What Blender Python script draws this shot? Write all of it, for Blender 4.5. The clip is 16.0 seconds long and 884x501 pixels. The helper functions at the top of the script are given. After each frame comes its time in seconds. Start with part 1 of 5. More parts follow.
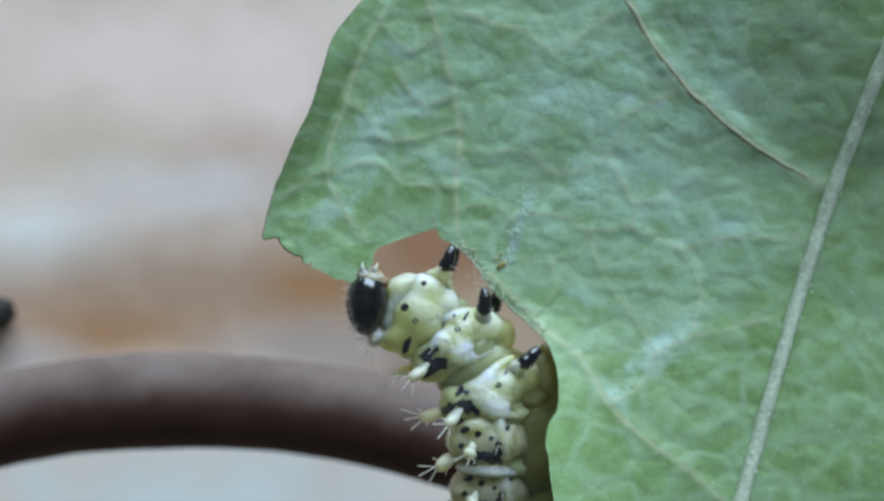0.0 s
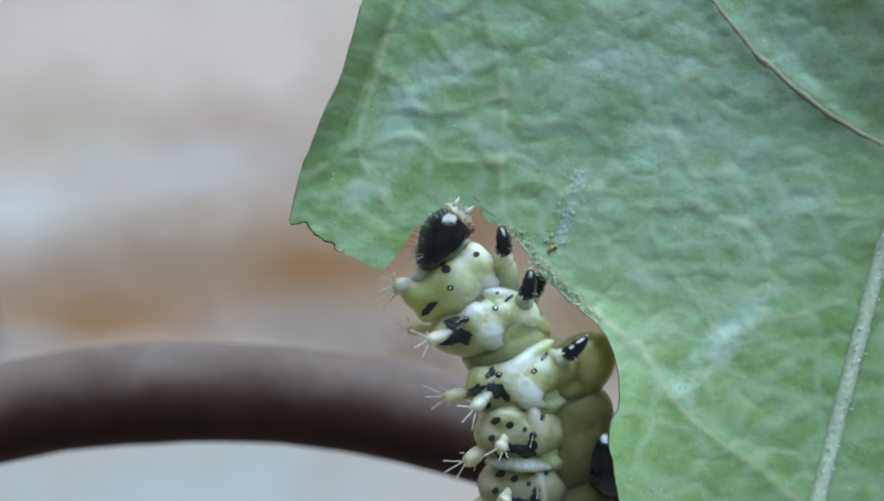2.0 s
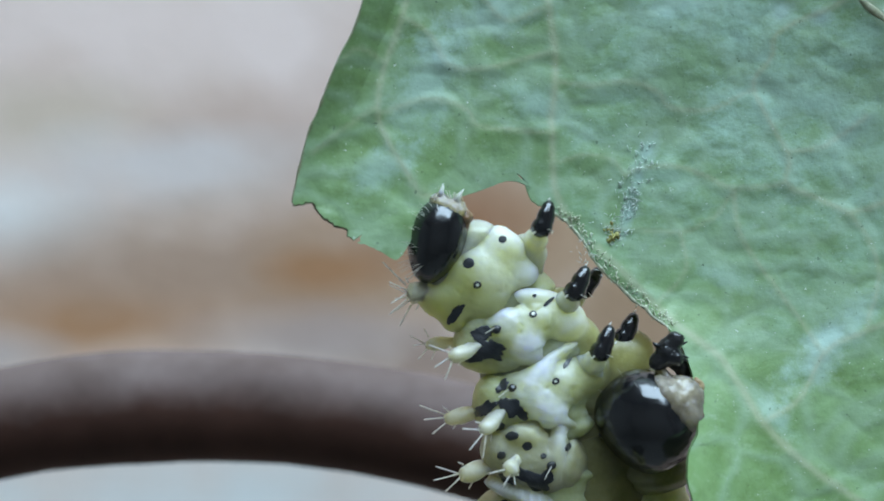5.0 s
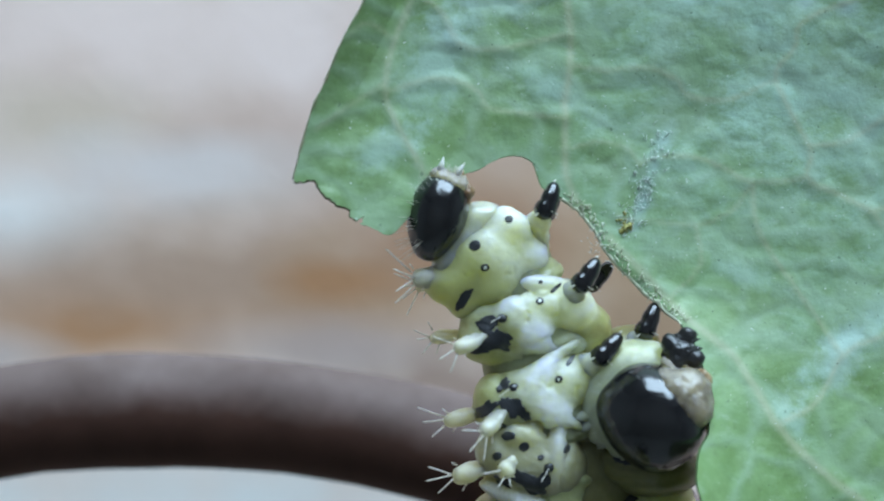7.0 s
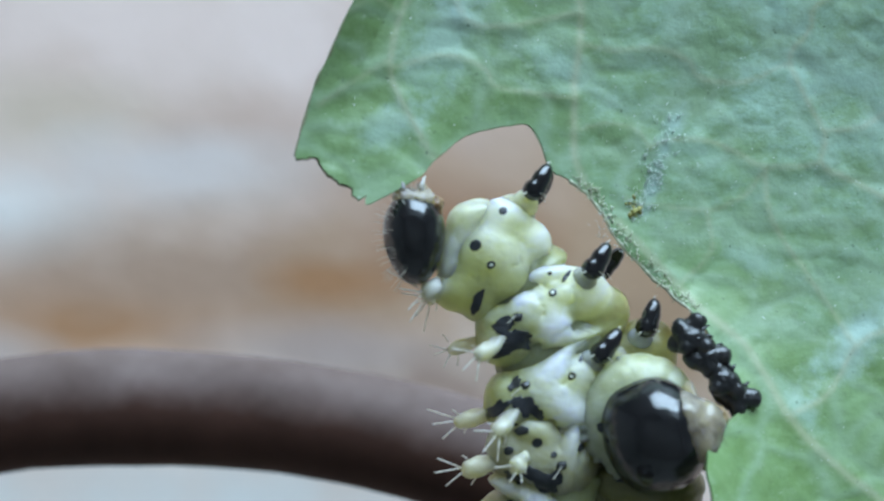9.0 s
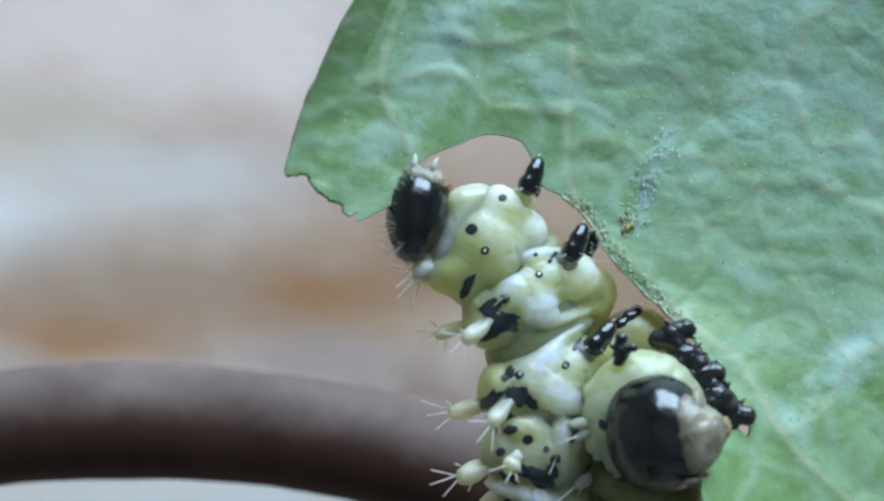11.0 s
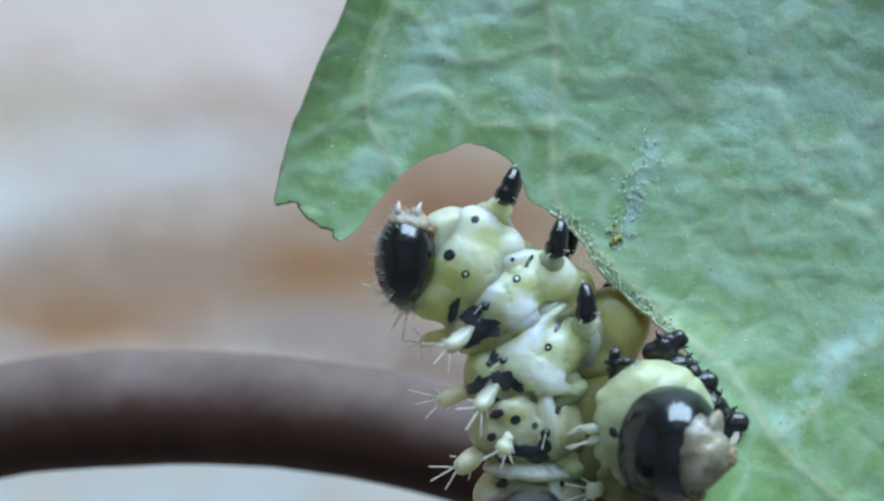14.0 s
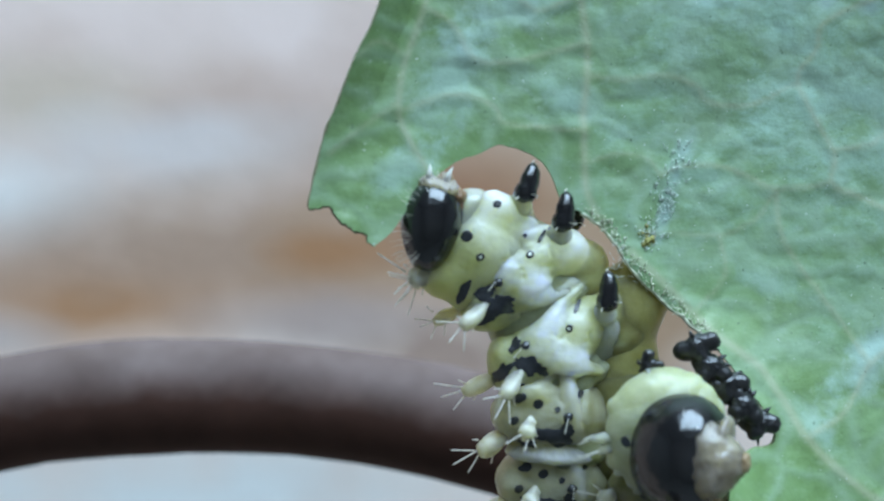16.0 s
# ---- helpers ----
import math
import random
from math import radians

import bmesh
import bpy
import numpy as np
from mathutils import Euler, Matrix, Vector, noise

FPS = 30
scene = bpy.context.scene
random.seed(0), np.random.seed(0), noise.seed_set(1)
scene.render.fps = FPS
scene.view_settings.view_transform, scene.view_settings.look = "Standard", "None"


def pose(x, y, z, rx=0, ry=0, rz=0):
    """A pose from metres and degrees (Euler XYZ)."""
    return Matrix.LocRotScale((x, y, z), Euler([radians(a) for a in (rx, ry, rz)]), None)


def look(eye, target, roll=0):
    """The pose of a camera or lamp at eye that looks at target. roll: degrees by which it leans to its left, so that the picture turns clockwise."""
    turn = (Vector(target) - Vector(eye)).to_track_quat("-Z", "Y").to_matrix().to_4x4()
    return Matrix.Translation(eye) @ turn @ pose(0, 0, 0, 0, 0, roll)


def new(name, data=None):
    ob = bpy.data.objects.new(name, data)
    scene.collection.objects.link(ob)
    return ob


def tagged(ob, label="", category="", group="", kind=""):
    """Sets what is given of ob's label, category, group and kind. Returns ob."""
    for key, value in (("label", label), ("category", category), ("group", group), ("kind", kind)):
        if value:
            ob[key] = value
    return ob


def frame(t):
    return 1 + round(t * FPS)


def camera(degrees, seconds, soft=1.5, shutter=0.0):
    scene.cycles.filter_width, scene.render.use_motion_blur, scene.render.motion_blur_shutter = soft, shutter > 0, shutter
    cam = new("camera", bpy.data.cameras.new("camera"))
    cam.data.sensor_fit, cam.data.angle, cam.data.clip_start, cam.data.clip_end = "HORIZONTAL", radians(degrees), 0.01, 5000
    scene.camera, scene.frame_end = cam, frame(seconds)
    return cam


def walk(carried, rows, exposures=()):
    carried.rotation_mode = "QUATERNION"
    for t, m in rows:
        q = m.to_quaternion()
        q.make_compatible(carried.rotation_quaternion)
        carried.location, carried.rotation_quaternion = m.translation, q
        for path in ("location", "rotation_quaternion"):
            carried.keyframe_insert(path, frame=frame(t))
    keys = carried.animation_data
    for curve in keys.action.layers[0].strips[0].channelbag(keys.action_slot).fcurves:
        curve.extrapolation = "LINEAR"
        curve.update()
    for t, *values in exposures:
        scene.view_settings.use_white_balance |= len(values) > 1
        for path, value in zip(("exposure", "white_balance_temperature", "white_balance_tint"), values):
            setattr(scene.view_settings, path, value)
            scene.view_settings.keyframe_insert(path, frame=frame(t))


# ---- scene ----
from mathutils.bvhtree import BVHTree

# The world is in metres; small things are written in millimetres, from the leaf's own plane.
MM = 0.001
LIFT = 41.87      # height of the leaf's plane over the tabletop, in millimetres


def shot(x, y, z, rx, ry, rz):
    return pose(x * MM, y * MM, (z + LIFT) * MM, rx, ry, rz)


cam = camera(40, 16.0)
cam.data.dof.use_dof = True
cam.data.dof.focus_distance = 0.0262
cam.data.dof.aperture_fstop = 148
walk(cam, [
    (0.0, shot(0.000, 0.000, 32.970, 1.088, -0.768, -0.054)),
    (0.5, shot(-0.734, 0.075, 33.179, 0.493, -0.440, -0.608)),
    (1.0, shot(-1.585, 0.705, 32.312, -1.362, -2.295, -1.238)),
    (1.5, shot(-1.481, -0.057, 30.857, -0.808, -2.009, -0.744)),
    (2.0, shot(-1.774, 0.302, 29.800, -0.123, -2.129, -1.032)),
    (2.5, shot(-1.290, -0.113, 28.381, 1.461, -1.455, -0.386)),
    (3.0, shot(-2.023, -0.028, 26.441, 0.084, -1.973, -0.073)),
    (3.5, shot(-1.880, 0.171, 25.993, -0.000, -1.525, -1.069)),
    (4.0, shot(-2.273, 0.187, 25.401, -0.182, -1.781, -1.461)),
    (6.5, shot(-1.820, -0.811, 23.551, 1.439, -1.233, 0.711)),
    (7.0, shot(-1.899, -0.995, 23.427, 1.750, -0.987, 0.900)),
    (7.5, shot(-1.857, -1.457, 23.346, 2.554, -0.667, 0.974)),
    (8.0, shot(-1.680, -1.110, 23.362, 2.299, -0.914, 0.682)),
    (8.5, shot(-1.790, -1.255, 23.151, 2.697, -0.889, 0.848)),
    (9.0, shot(-2.088, -1.543, 22.768, 2.302, -1.352, 1.623)),
    (9.5, shot(-2.082, -1.703, 22.744, 3.077, -1.341, 1.891)),
    (12.0, shot(-2.097, -0.857, 22.523, 1.555, -1.943, 0.644)),
    (12.5, shot(-2.276, -0.426, 22.704, 0.566, -1.762, -0.048)),
    (13.0, shot(-2.400, 0.241, 22.930, -0.637, -1.594, -0.576)),
    (13.5, shot(-2.257, 0.341, 22.932, -0.994, -1.578, -0.479)),
    (14.0, shot(-1.978, 0.027, 22.927, 0.075, -1.805, -0.481)),
    (14.5, shot(-2.082, -0.309, 22.739, 0.329, -1.513, 0.138)),
    (15.0, shot(-2.239, 0.981, 23.204, -2.320, -1.367, -0.991)),
    (15.5, shot(-2.295, 0.842, 23.136, -1.881, -1.614, -1.005)),
    (16.0, shot(-2.560, 0.583, 22.865, -1.155, -1.757, -0.901)),
], [(0.0, -0.13, 6650, 10), (2.0, -0.15, 6600, 10), (3.5, -0.20, 6550, 10), (4.2, -0.18, 6530, 10), (6.5, -0.05, 6420, 10), (9.0, -0.03, 6350, 10), (16.0, -0.02, 6250, 10)])

# ---- light ----
world = bpy.data.worlds.new("sky")
scene.world = world
world.use_nodes = True
wn = world.node_tree.nodes
sky = wn.new("ShaderNodeTexSky")
sky.sky_type, sky.sun_disc = "NISHITA", False
sky.sun_elevation, sky.sun_rotation = radians(38), radians(170)
wn["Background"].inputs["Strength"].default_value = 0.1
world.node_tree.links.new(sky.outputs[0], wn["Background"].inputs["Color"])

lamp = bpy.data.lights.new("window_light", "AREA")
lamp.shape, lamp.size, lamp.size_y = "RECTANGLE", 1.1, 0.68
lamp.energy, lamp.color = 29.5, (0.61, 0.82, 1.0)
window_light = new("window_light", lamp)
window_light.matrix_world = look((0.25, 0.985, 0.47), (0.02, 0.0, 0.04))


# ---- materials ----
def shader(name, rough=0.5, spec=0.5):
    m = bpy.data.materials.new(name)
    m.use_nodes = True
    n = m.node_tree.nodes
    b = n["Principled BSDF"]
    b.inputs["Roughness"].default_value = rough
    b.inputs["Specular IOR Level"].default_value = spec
    return m, n, m.node_tree.links, b


def grain(n, l, size, detail=3.0, rough=0.55, kind="Object", stretch=(1, 1, 1)):
    """Noise whose grain is about size millimetres across."""
    co = n.new("ShaderNodeTexCoord")
    mp = n.new("ShaderNodeMapping")
    mp.inputs["Scale"].default_value = [s / (size * MM) for s in stretch]
    no = n.new("ShaderNodeTexNoise")
    no.inputs["Scale"].default_value = 1.0
    no.inputs["Detail"].default_value, no.inputs["Roughness"].default_value = detail, rough
    l.new(co.outputs[kind], mp.inputs["Vector"])
    l.new(mp.outputs[0], no.inputs["Vector"])
    return no.outputs["Fac"]


def ramp(n, l, fac, *stops):
    r = n.new("ShaderNodeValToRGB")
    e = r.color_ramp.elements
    while len(e) < len(stops):
        e.new(0.5)
    for el, (at, col) in zip(e, stops):
        el.position, el.color = at, (*col, 1) if len(col) == 3 else col
    l.new(fac, r.inputs[0])
    return r.outputs[0]


def blend(n, l, fac, a, b, mode="MIX"):
    x = n.new("ShaderNodeMix")
    x.data_type, x.blend_type = "RGBA", mode
    for i, v in ((0, fac), (6, a), (7, b)):
        if isinstance(v, (int, float)):
            x.inputs[i].default_value = v
        elif isinstance(v, tuple):
            x.inputs[i].default_value = (*v, 1)
        else:
            l.new(v, x.inputs[i])
    return x.outputs[2]


def sums(n, l, op, a, b=None):
    x = n.new("ShaderNodeMath")
    x.operation = op
    for i, v in ((0, a), (1, b)):
        if isinstance(v, (int, float)):
            x.inputs[i].default_value = v
        elif v is not None:
            l.new(v, x.inputs[i])
    return x.outputs[0]


def relief(n, l, b, height, depth, strength=1.0):
    u = n.new("ShaderNodeBump")
    u.inputs["Strength"].default_value, u.inputs["Distance"].default_value = strength, depth * MM
    l.new(height, u.inputs["Height"])
    l.new(u.outputs[0], b.inputs["Normal"])


def leaf_material():
    """The underside of a leaf: yellow-green cells, paler veins, a bluish sheen painted into the colour."""
    m, n, l, b = shader("leaf_underside", 0.42, 0.55)
    co = n.new("ShaderNodeTexCoord")
    at = n.new("ShaderNodeAttribute")
    at.attribute_name = "vein"
    wide = n.new("ShaderNodeAttribute")
    wide.attribute_name = "cell"
    base = ramp(n, l, grain(n, l, 2.6, 3), (0.3, (0.122, 0.216, 0.040)), (0.7, (0.190, 0.316, 0.104)))
    base = blend(n, l, ramp(n, l, grain(n, l, 0.42, 5, 0.7), (0.32, (0, 0, 0)), (0.72, (0.75,) * 3)), base, (0.225, 0.345, 0.135))
    base = blend(n, l, ramp(n, l, grain(n, l, 0.9, 4, 0.65), (0.50, (0, 0, 0)), (0.72, (0.5,) * 3)), base, (0.105, 0.185, 0.028))
    base = blend(n, l, ramp(n, l, grain(n, l, 0.24, 4, 0.65), (0.55, (0, 0, 0)), (0.68, (0.4,) * 3)), base, (0.105, 0.170, 0.036))
    base = blend(n, l, ramp(n, l, grain(n, l, 0.30, 4, 0.7, stretch=(0.8, 1.2, 1)), (0.56, (0, 0, 0)), (0.70, (0.5,) * 3)), base, (0.32, 0.42, 0.26))
    sheen_powder = ramp(n, l, grain(n, l, 1.1, 7, 0.78, stretch=(0.75, 1.1, 1)), (0.43, (0, 0, 0)), (0.62, (1, 1, 1)))
    far, away = n.new("ShaderNodeVectorMath"), n.new("ShaderNodeVectorMath")      # bluish sheen put into the colour, strongest mid-blade, fading where less light falls
    far.operation, away.operation = "MULTIPLY_ADD", "LENGTH"
    far.inputs[1].default_value, far.inputs[2].default_value = (140.0, 140.0, 0.0), (-0.80, -0.62, 0.0)
    l.new(co.outputs["Object"], far.inputs[0])
    l.new(far.outputs[0], away.inputs[0])
    reach = sums(n, l, "ADD", away.outputs["Value"], sums(n, l, "MULTIPLY", sums(n, l, "SUBTRACT", grain(n, l, 3.0, 4), 0.5), 0.9))
    painted_sheen = ramp(n, l, reach, (0.25, (1.0,) * 3), (1.2, (0.12,) * 3))
    base = blend(n, l, sums(n, l, "MULTIPLY", painted_sheen, sums(n, l, "ADD", sums(n, l, "MULTIPLY", sheen_powder, 0.56), 0.24)), base, (0.43, 0.63, 0.515))
    for x, y, rx, ry, ang, amount in ((6.5, -1.95, 1.7, 0.55, 42, 0.7), (5.1, -3.3, 0.9, 0.25, -50, 0.4), (2.38, 0.75, 0.75, 0.22, 75, 0.7), (2.75, 1.9, 0.8, 0.25, 65, 0.55), (5.6, 4.75, 0.4, 0.22, 30, 0.8), (6.4, 4.65, 0.35, 0.2, 0, 0.8),
                                      (8.3, 1.3, 1.2, 0.5, 30, 0.55), (3.4, 4.9, 1.5, 0.4, 10, 0.4), (-0.7, 6.0, 0.9, 0.3, -15, 0.5), (-1.3, 3.75, 0.7, 0.2, -20, 0.45), (6.9, 2.2, 0.9, 0.3, 40, 0.4), (4.4, -0.6, 1.2, 0.3, -20, 0.35), (-1.6, 3.4, 1.9, 0.8, 65, 0.5), (-0.4, 4.6, 1.6, 0.6, 20, 0.5), (-2.6, 1.6, 1.0, 0.5, 40, 0.4), (0.6, 2.9, 1.4, 0.5, -30, 0.4)):
        mp, ln = n.new("ShaderNodeMapping"), n.new("ShaderNodeVectorMath")      # painted smears of bluish sheen and pale powder
        mp.vector_type, ln.operation = "TEXTURE", "LENGTH"
        mp.inputs["Location"].default_value, mp.inputs["Rotation"].default_value, mp.inputs["Scale"].default_value = (x * MM, y * MM, 0), (0, 0, radians(ang)), (rx * MM, ry * MM, 1)
        l.new(co.outputs["Object"], mp.inputs["Vector"])
        l.new(mp.outputs[0], ln.inputs[0])
        edge = sums(n, l, "ADD", ln.outputs["Value"], sums(n, l, "MULTIPLY", sums(n, l, "SUBTRACT", grain(n, l, 0.6, 6, 0.75), 0.5), 2.2))
        base = blend(n, l, ramp(n, l, edge, (0.2, (amount,) * 3), (1.1, (0, 0, 0))), base, (0.47, 0.64, 0.59))
    base = blend(n, l, sums(n, l, "MULTIPLY", wide.outputs["Fac"], 0.36), base, (0.37, 0.50, 0.36))
    base = blend(n, l, sums(n, l, "MULTIPLY", at.outputs["Fac"], 0.68), base, (0.45, 0.465, 0.30))
    speck = ramp(n, l, grain(n, l, 0.075, 1), (0.745, (0, 0, 0)), (0.79, (1, 1, 1)))
    base = blend(n, l, sums(n, l, "MULTIPLY", speck, 0.7), base, (0.7, 0.75, 0.68))
    dots = ramp(n, l, grain(n, l, 0.11, 2), (0.24, (1, 1, 1)), (0.30, (0, 0, 0)))
    base = blend(n, l, sums(n, l, "MULTIPLY", dots, 0.55), base, (0.04, 0.07, 0.03))
    l.new(base, b.inputs["Base Color"])
    h = sums(n, l, "ADD", sums(n, l, "MULTIPLY", grain(n, l, 0.5, 4, 0.6), 1.0), sums(n, l, "MULTIPLY", grain(n, l, 0.13, 3, 0.6), 0.35))
    relief(n, l, b, h, 0.05, 0.38)
    l.new(ramp(n, l, grain(n, l, 0.5, 4), (0.3, (0.42,) * 3), (0.7, (0.60,) * 3)), b.inputs["Roughness"])
    b.inputs["Specular IOR Level"].default_value = 0.7
    return m


def vein_material(name, low, high):
    m, n, l, b = shader(name, 0.6, 0.4)
    g = grain(n, l, 0.12, 4, 0.7)
    l.new(ramp(n, l, g, (0.3, low), (0.7, high)), b.inputs["Base Color"])
    relief(n, l, b, g, 0.03, 0.6)
    return m


def skin_material(name, low, high, hue=(0.8, 0.9, 0.5), gloss=0.3, scatter=0.5, pads=None, belly=None, lemon=None):
    """Soft, moist, half translucent skin."""
    m, n, l, b = shader(name, gloss, 0.5)
    base = ramp(n, l, grain(n, l, 0.55, 3), (0.32, low), (0.68, high))
    base = blend(n, l, ramp(n, l, grain(n, l, 0.09, 3), (0.45, (0, 0, 0)), (0.8, (0.3, 0.3, 0.3))), base, hue)
    for pigment, colour in (("pale", pads), ("amber", belly), ("lemon", lemon)):      # where the skin is pigmented so; amber also carries the belly's shade
        if colour:
            at = n.new("ShaderNodeAttribute")
            at.attribute_name = pigment
            base = blend(n, l, at.outputs["Fac"], base, colour)
    l.new(base, b.inputs["Base Color"])
    h = sums(n, l, "ADD", grain(n, l, 0.05, 3), sums(n, l, "MULTIPLY", grain(n, l, 0.3, 3), 2.5))
    relief(n, l, b, h, 0.012, 0.45)
    b.inputs["Subsurface Weight"].default_value = scatter
    b.inputs["Subsurface Radius"].default_value = (1.0, 0.95, 0.5)
    b.inputs["Subsurface Scale"].default_value = 1.7 * MM
    b.inputs["Coat Weight"].default_value, b.inputs["Coat Roughness"].default_value = 0.06, 0.25
    return m


def shell_material(name, low, high, gloss, grainsize=0.05, depth=0.012, coat=0.0):
    m, n, l, b = shader(name, gloss, 0.6)
    l.new(ramp(n, l, grain(n, l, 0.3, 4), (0.35, low), (0.7, high)), b.inputs["Base Color"])
    relief(n, l, b, grain(n, l, grainsize, 2), depth, 0.7)
    b.inputs["Coat Weight"].default_value, b.inputs["Coat Roughness"].default_value, b.inputs["Coat IOR"].default_value = coat, 0.07, 1.5
    return m


def stone_material():
    """Veined pale stone, polished, with rusty clouds."""
    m, n, l, b = shader("veined_stone", 0.45, 0.4)
    g = grain(n, l, 26, 2, 0.5, stretch=(0.55, 1.5, 1))
    base = ramp(n, l, g, (0.28, (0.44, 0.24, 0.14)), (0.42, (0.66, 0.44, 0.33)), (0.52, (0.85, 0.64, 0.53)), (0.72, (0.97, 0.80, 0.70)))
    base = blend(n, l, ramp(n, l, grain(n, l, 9, 1.5), (0.45, (0, 0, 0)), (0.75, (0.4,) * 3)), base, (0.62, 0.47, 0.42))
    co = n.new("ShaderNodeTexCoord")

    def cloud(x, y, rx, ry, colour, amount):
        mp = n.new("ShaderNodeMapping")
        mp.vector_type = "TEXTURE"
        mp.inputs["Location"].default_value = (x * MM, y * MM, 0)
        mp.inputs["Scale"].default_value = (rx * MM, ry * MM, 1)
        ln = n.new("ShaderNodeVectorMath")
        ln.operation = "LENGTH"
        l.new(co.outputs["Object"], mp.inputs["Vector"])
        l.new(mp.outputs[0], ln.inputs[0])
        f = ramp(n, l, sums(n, l, "ADD", ln.outputs["Value"], sums(n, l, "MULTIPLY", sums(n, l, "SUBTRACT", grain(n, l, 5, 1.5), 0.5), 0.8)), (0.2, (amount,) * 3), (1.0, (0, 0, 0)))
        return blend(n, l, f, base, colour)
    base = cloud(-9.2, 12.7, 11.0, 8.0, (1.00, 0.78, 0.70), 0.90)
    base = cloud(-19.3, 13.4, 14.0, 6.0, (1.00, 0.77, 0.68), 0.92)
    base = cloud(-22.0, 7.8, 8.0, 3.0, (0.70, 0.54, 0.40), 0.65)
    base = cloud(-24.1, 2.3, 7.0, 3.2, (0.97, 0.89, 0.83), 0.95)
    base = cloud(-14.7, 5.1, 11.0, 3.0, (0.84, 0.74, 0.70), 0.70)
    base = cloud(-6.8, -1.2, 11.0, 4.5, (0.50, 0.25, 0.12), 1.00)
    base = cloud(-18.9, -3.1, 9.5, 3.2, (0.52, 0.25, 0.11), 1.00)
    base = cloud(-12.3, -0.5, 24.0, 4.5, (0.48, 0.31, 0.22), 0.85)
    base = cloud(8.5, 0.2, 22.0, 9.0, (0.56, 0.36, 0.23), 0.95)
    base = cloud(0.2, 1.6, 7.0, 4.0, (0.40, 0.19, 0.10), 0.90)
    base = cloud(-14.0, -14.3, 19.0, 6.5, (0.80, 0.79, 0.75), 0.95)
    base = cloud(-24.7, -5.0, 5.0, 2.0, (0.55, 0.47, 0.45), 0.60)
    base = cloud(-5.4, -4.7, 6.0, 1.6, (0.56, 0.46, 0.43), 0.60)
    base = cloud(10.7, -4.4, 10.0, 7.0, (0.46, 0.29, 0.18), 0.95)
    base = cloud(-7.0, -4.2, 9.0, 2.2, (0.52, 0.38, 0.33), 0.75)
    base = cloud(-0.5, -6.6, 7.0, 3.2, (0.42, 0.28, 0.22), 0.90)
    base = cloud(-6.6, -0.7, 4.5, 1.7, (0.46, 0.22, 0.10), 0.85)
    l.new(base, b.inputs["Base Color"])
    relief(n, l, b, grain(n, l, 0.8, 4), 0.08, 0.4)
    return m


def plain_material(name, low, high, size, rough):
    m, n, l, b = shader(name, rough, 0.4)
    g = grain(n, l, size, 5)
    l.new(ramp(n, l, g, (0.3, low), (0.7, high)), b.inputs["Base Color"])
    relief(n, l, b, g, size * 0.03, 0.5)
    return m


def hoop_material(x, y, radius, thick):
    """Dark cane; the light on its outer side is painted in as lilac grey."""
    m, n, l, b = shader("lit_side_cane", 0.7, 0.25)
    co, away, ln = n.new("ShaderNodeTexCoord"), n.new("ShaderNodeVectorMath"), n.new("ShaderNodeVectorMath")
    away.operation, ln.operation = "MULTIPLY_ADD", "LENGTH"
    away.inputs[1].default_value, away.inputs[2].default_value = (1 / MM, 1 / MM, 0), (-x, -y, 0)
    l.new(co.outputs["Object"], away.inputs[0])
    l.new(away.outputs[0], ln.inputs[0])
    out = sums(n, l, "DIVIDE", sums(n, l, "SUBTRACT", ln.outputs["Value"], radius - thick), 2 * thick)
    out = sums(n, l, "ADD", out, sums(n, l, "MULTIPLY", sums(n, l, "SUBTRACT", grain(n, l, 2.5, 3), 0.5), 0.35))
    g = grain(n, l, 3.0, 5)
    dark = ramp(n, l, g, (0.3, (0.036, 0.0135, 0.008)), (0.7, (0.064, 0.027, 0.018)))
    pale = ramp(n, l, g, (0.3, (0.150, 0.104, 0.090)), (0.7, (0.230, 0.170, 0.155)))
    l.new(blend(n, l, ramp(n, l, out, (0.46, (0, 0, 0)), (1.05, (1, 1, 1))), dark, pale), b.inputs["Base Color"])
    relief(n, l, b, g, 0.1, 0.5)
    return m


LEAF = leaf_material()
RIB = vein_material("pale_midrib", (0.34, 0.41, 0.28), (0.60, 0.65, 0.52))
VEIN = vein_material("side_vein", (0.30, 0.32, 0.19), (0.44, 0.43, 0.30))
MARGIN = vein_material("dry_margin", (0.17, 0.17, 0.085), (0.30, 0.31, 0.18))
FUZZ = vein_material("chewed_fibres", (0.48, 0.50, 0.34), (0.72, 0.72, 0.56))
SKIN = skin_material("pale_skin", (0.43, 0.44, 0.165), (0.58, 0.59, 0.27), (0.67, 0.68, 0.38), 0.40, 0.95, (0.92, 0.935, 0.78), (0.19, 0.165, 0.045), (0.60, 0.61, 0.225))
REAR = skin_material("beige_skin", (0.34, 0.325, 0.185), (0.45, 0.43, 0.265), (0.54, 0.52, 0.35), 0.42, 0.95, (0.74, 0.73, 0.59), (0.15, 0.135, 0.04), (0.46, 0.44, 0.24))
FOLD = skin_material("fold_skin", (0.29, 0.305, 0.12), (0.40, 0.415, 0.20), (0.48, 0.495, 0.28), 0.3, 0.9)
PALE = skin_material("pale_collar", (0.38, 0.40, 0.22), (0.50, 0.52, 0.32), (0.58, 0.60, 0.42), 0.34, 0.85)
# belly tones: truly amber and green, darkened further to paint in the leaf's shade
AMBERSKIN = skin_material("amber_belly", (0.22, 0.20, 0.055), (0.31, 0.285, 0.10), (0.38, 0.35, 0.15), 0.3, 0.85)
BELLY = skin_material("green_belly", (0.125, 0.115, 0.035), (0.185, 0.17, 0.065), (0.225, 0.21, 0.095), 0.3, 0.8)
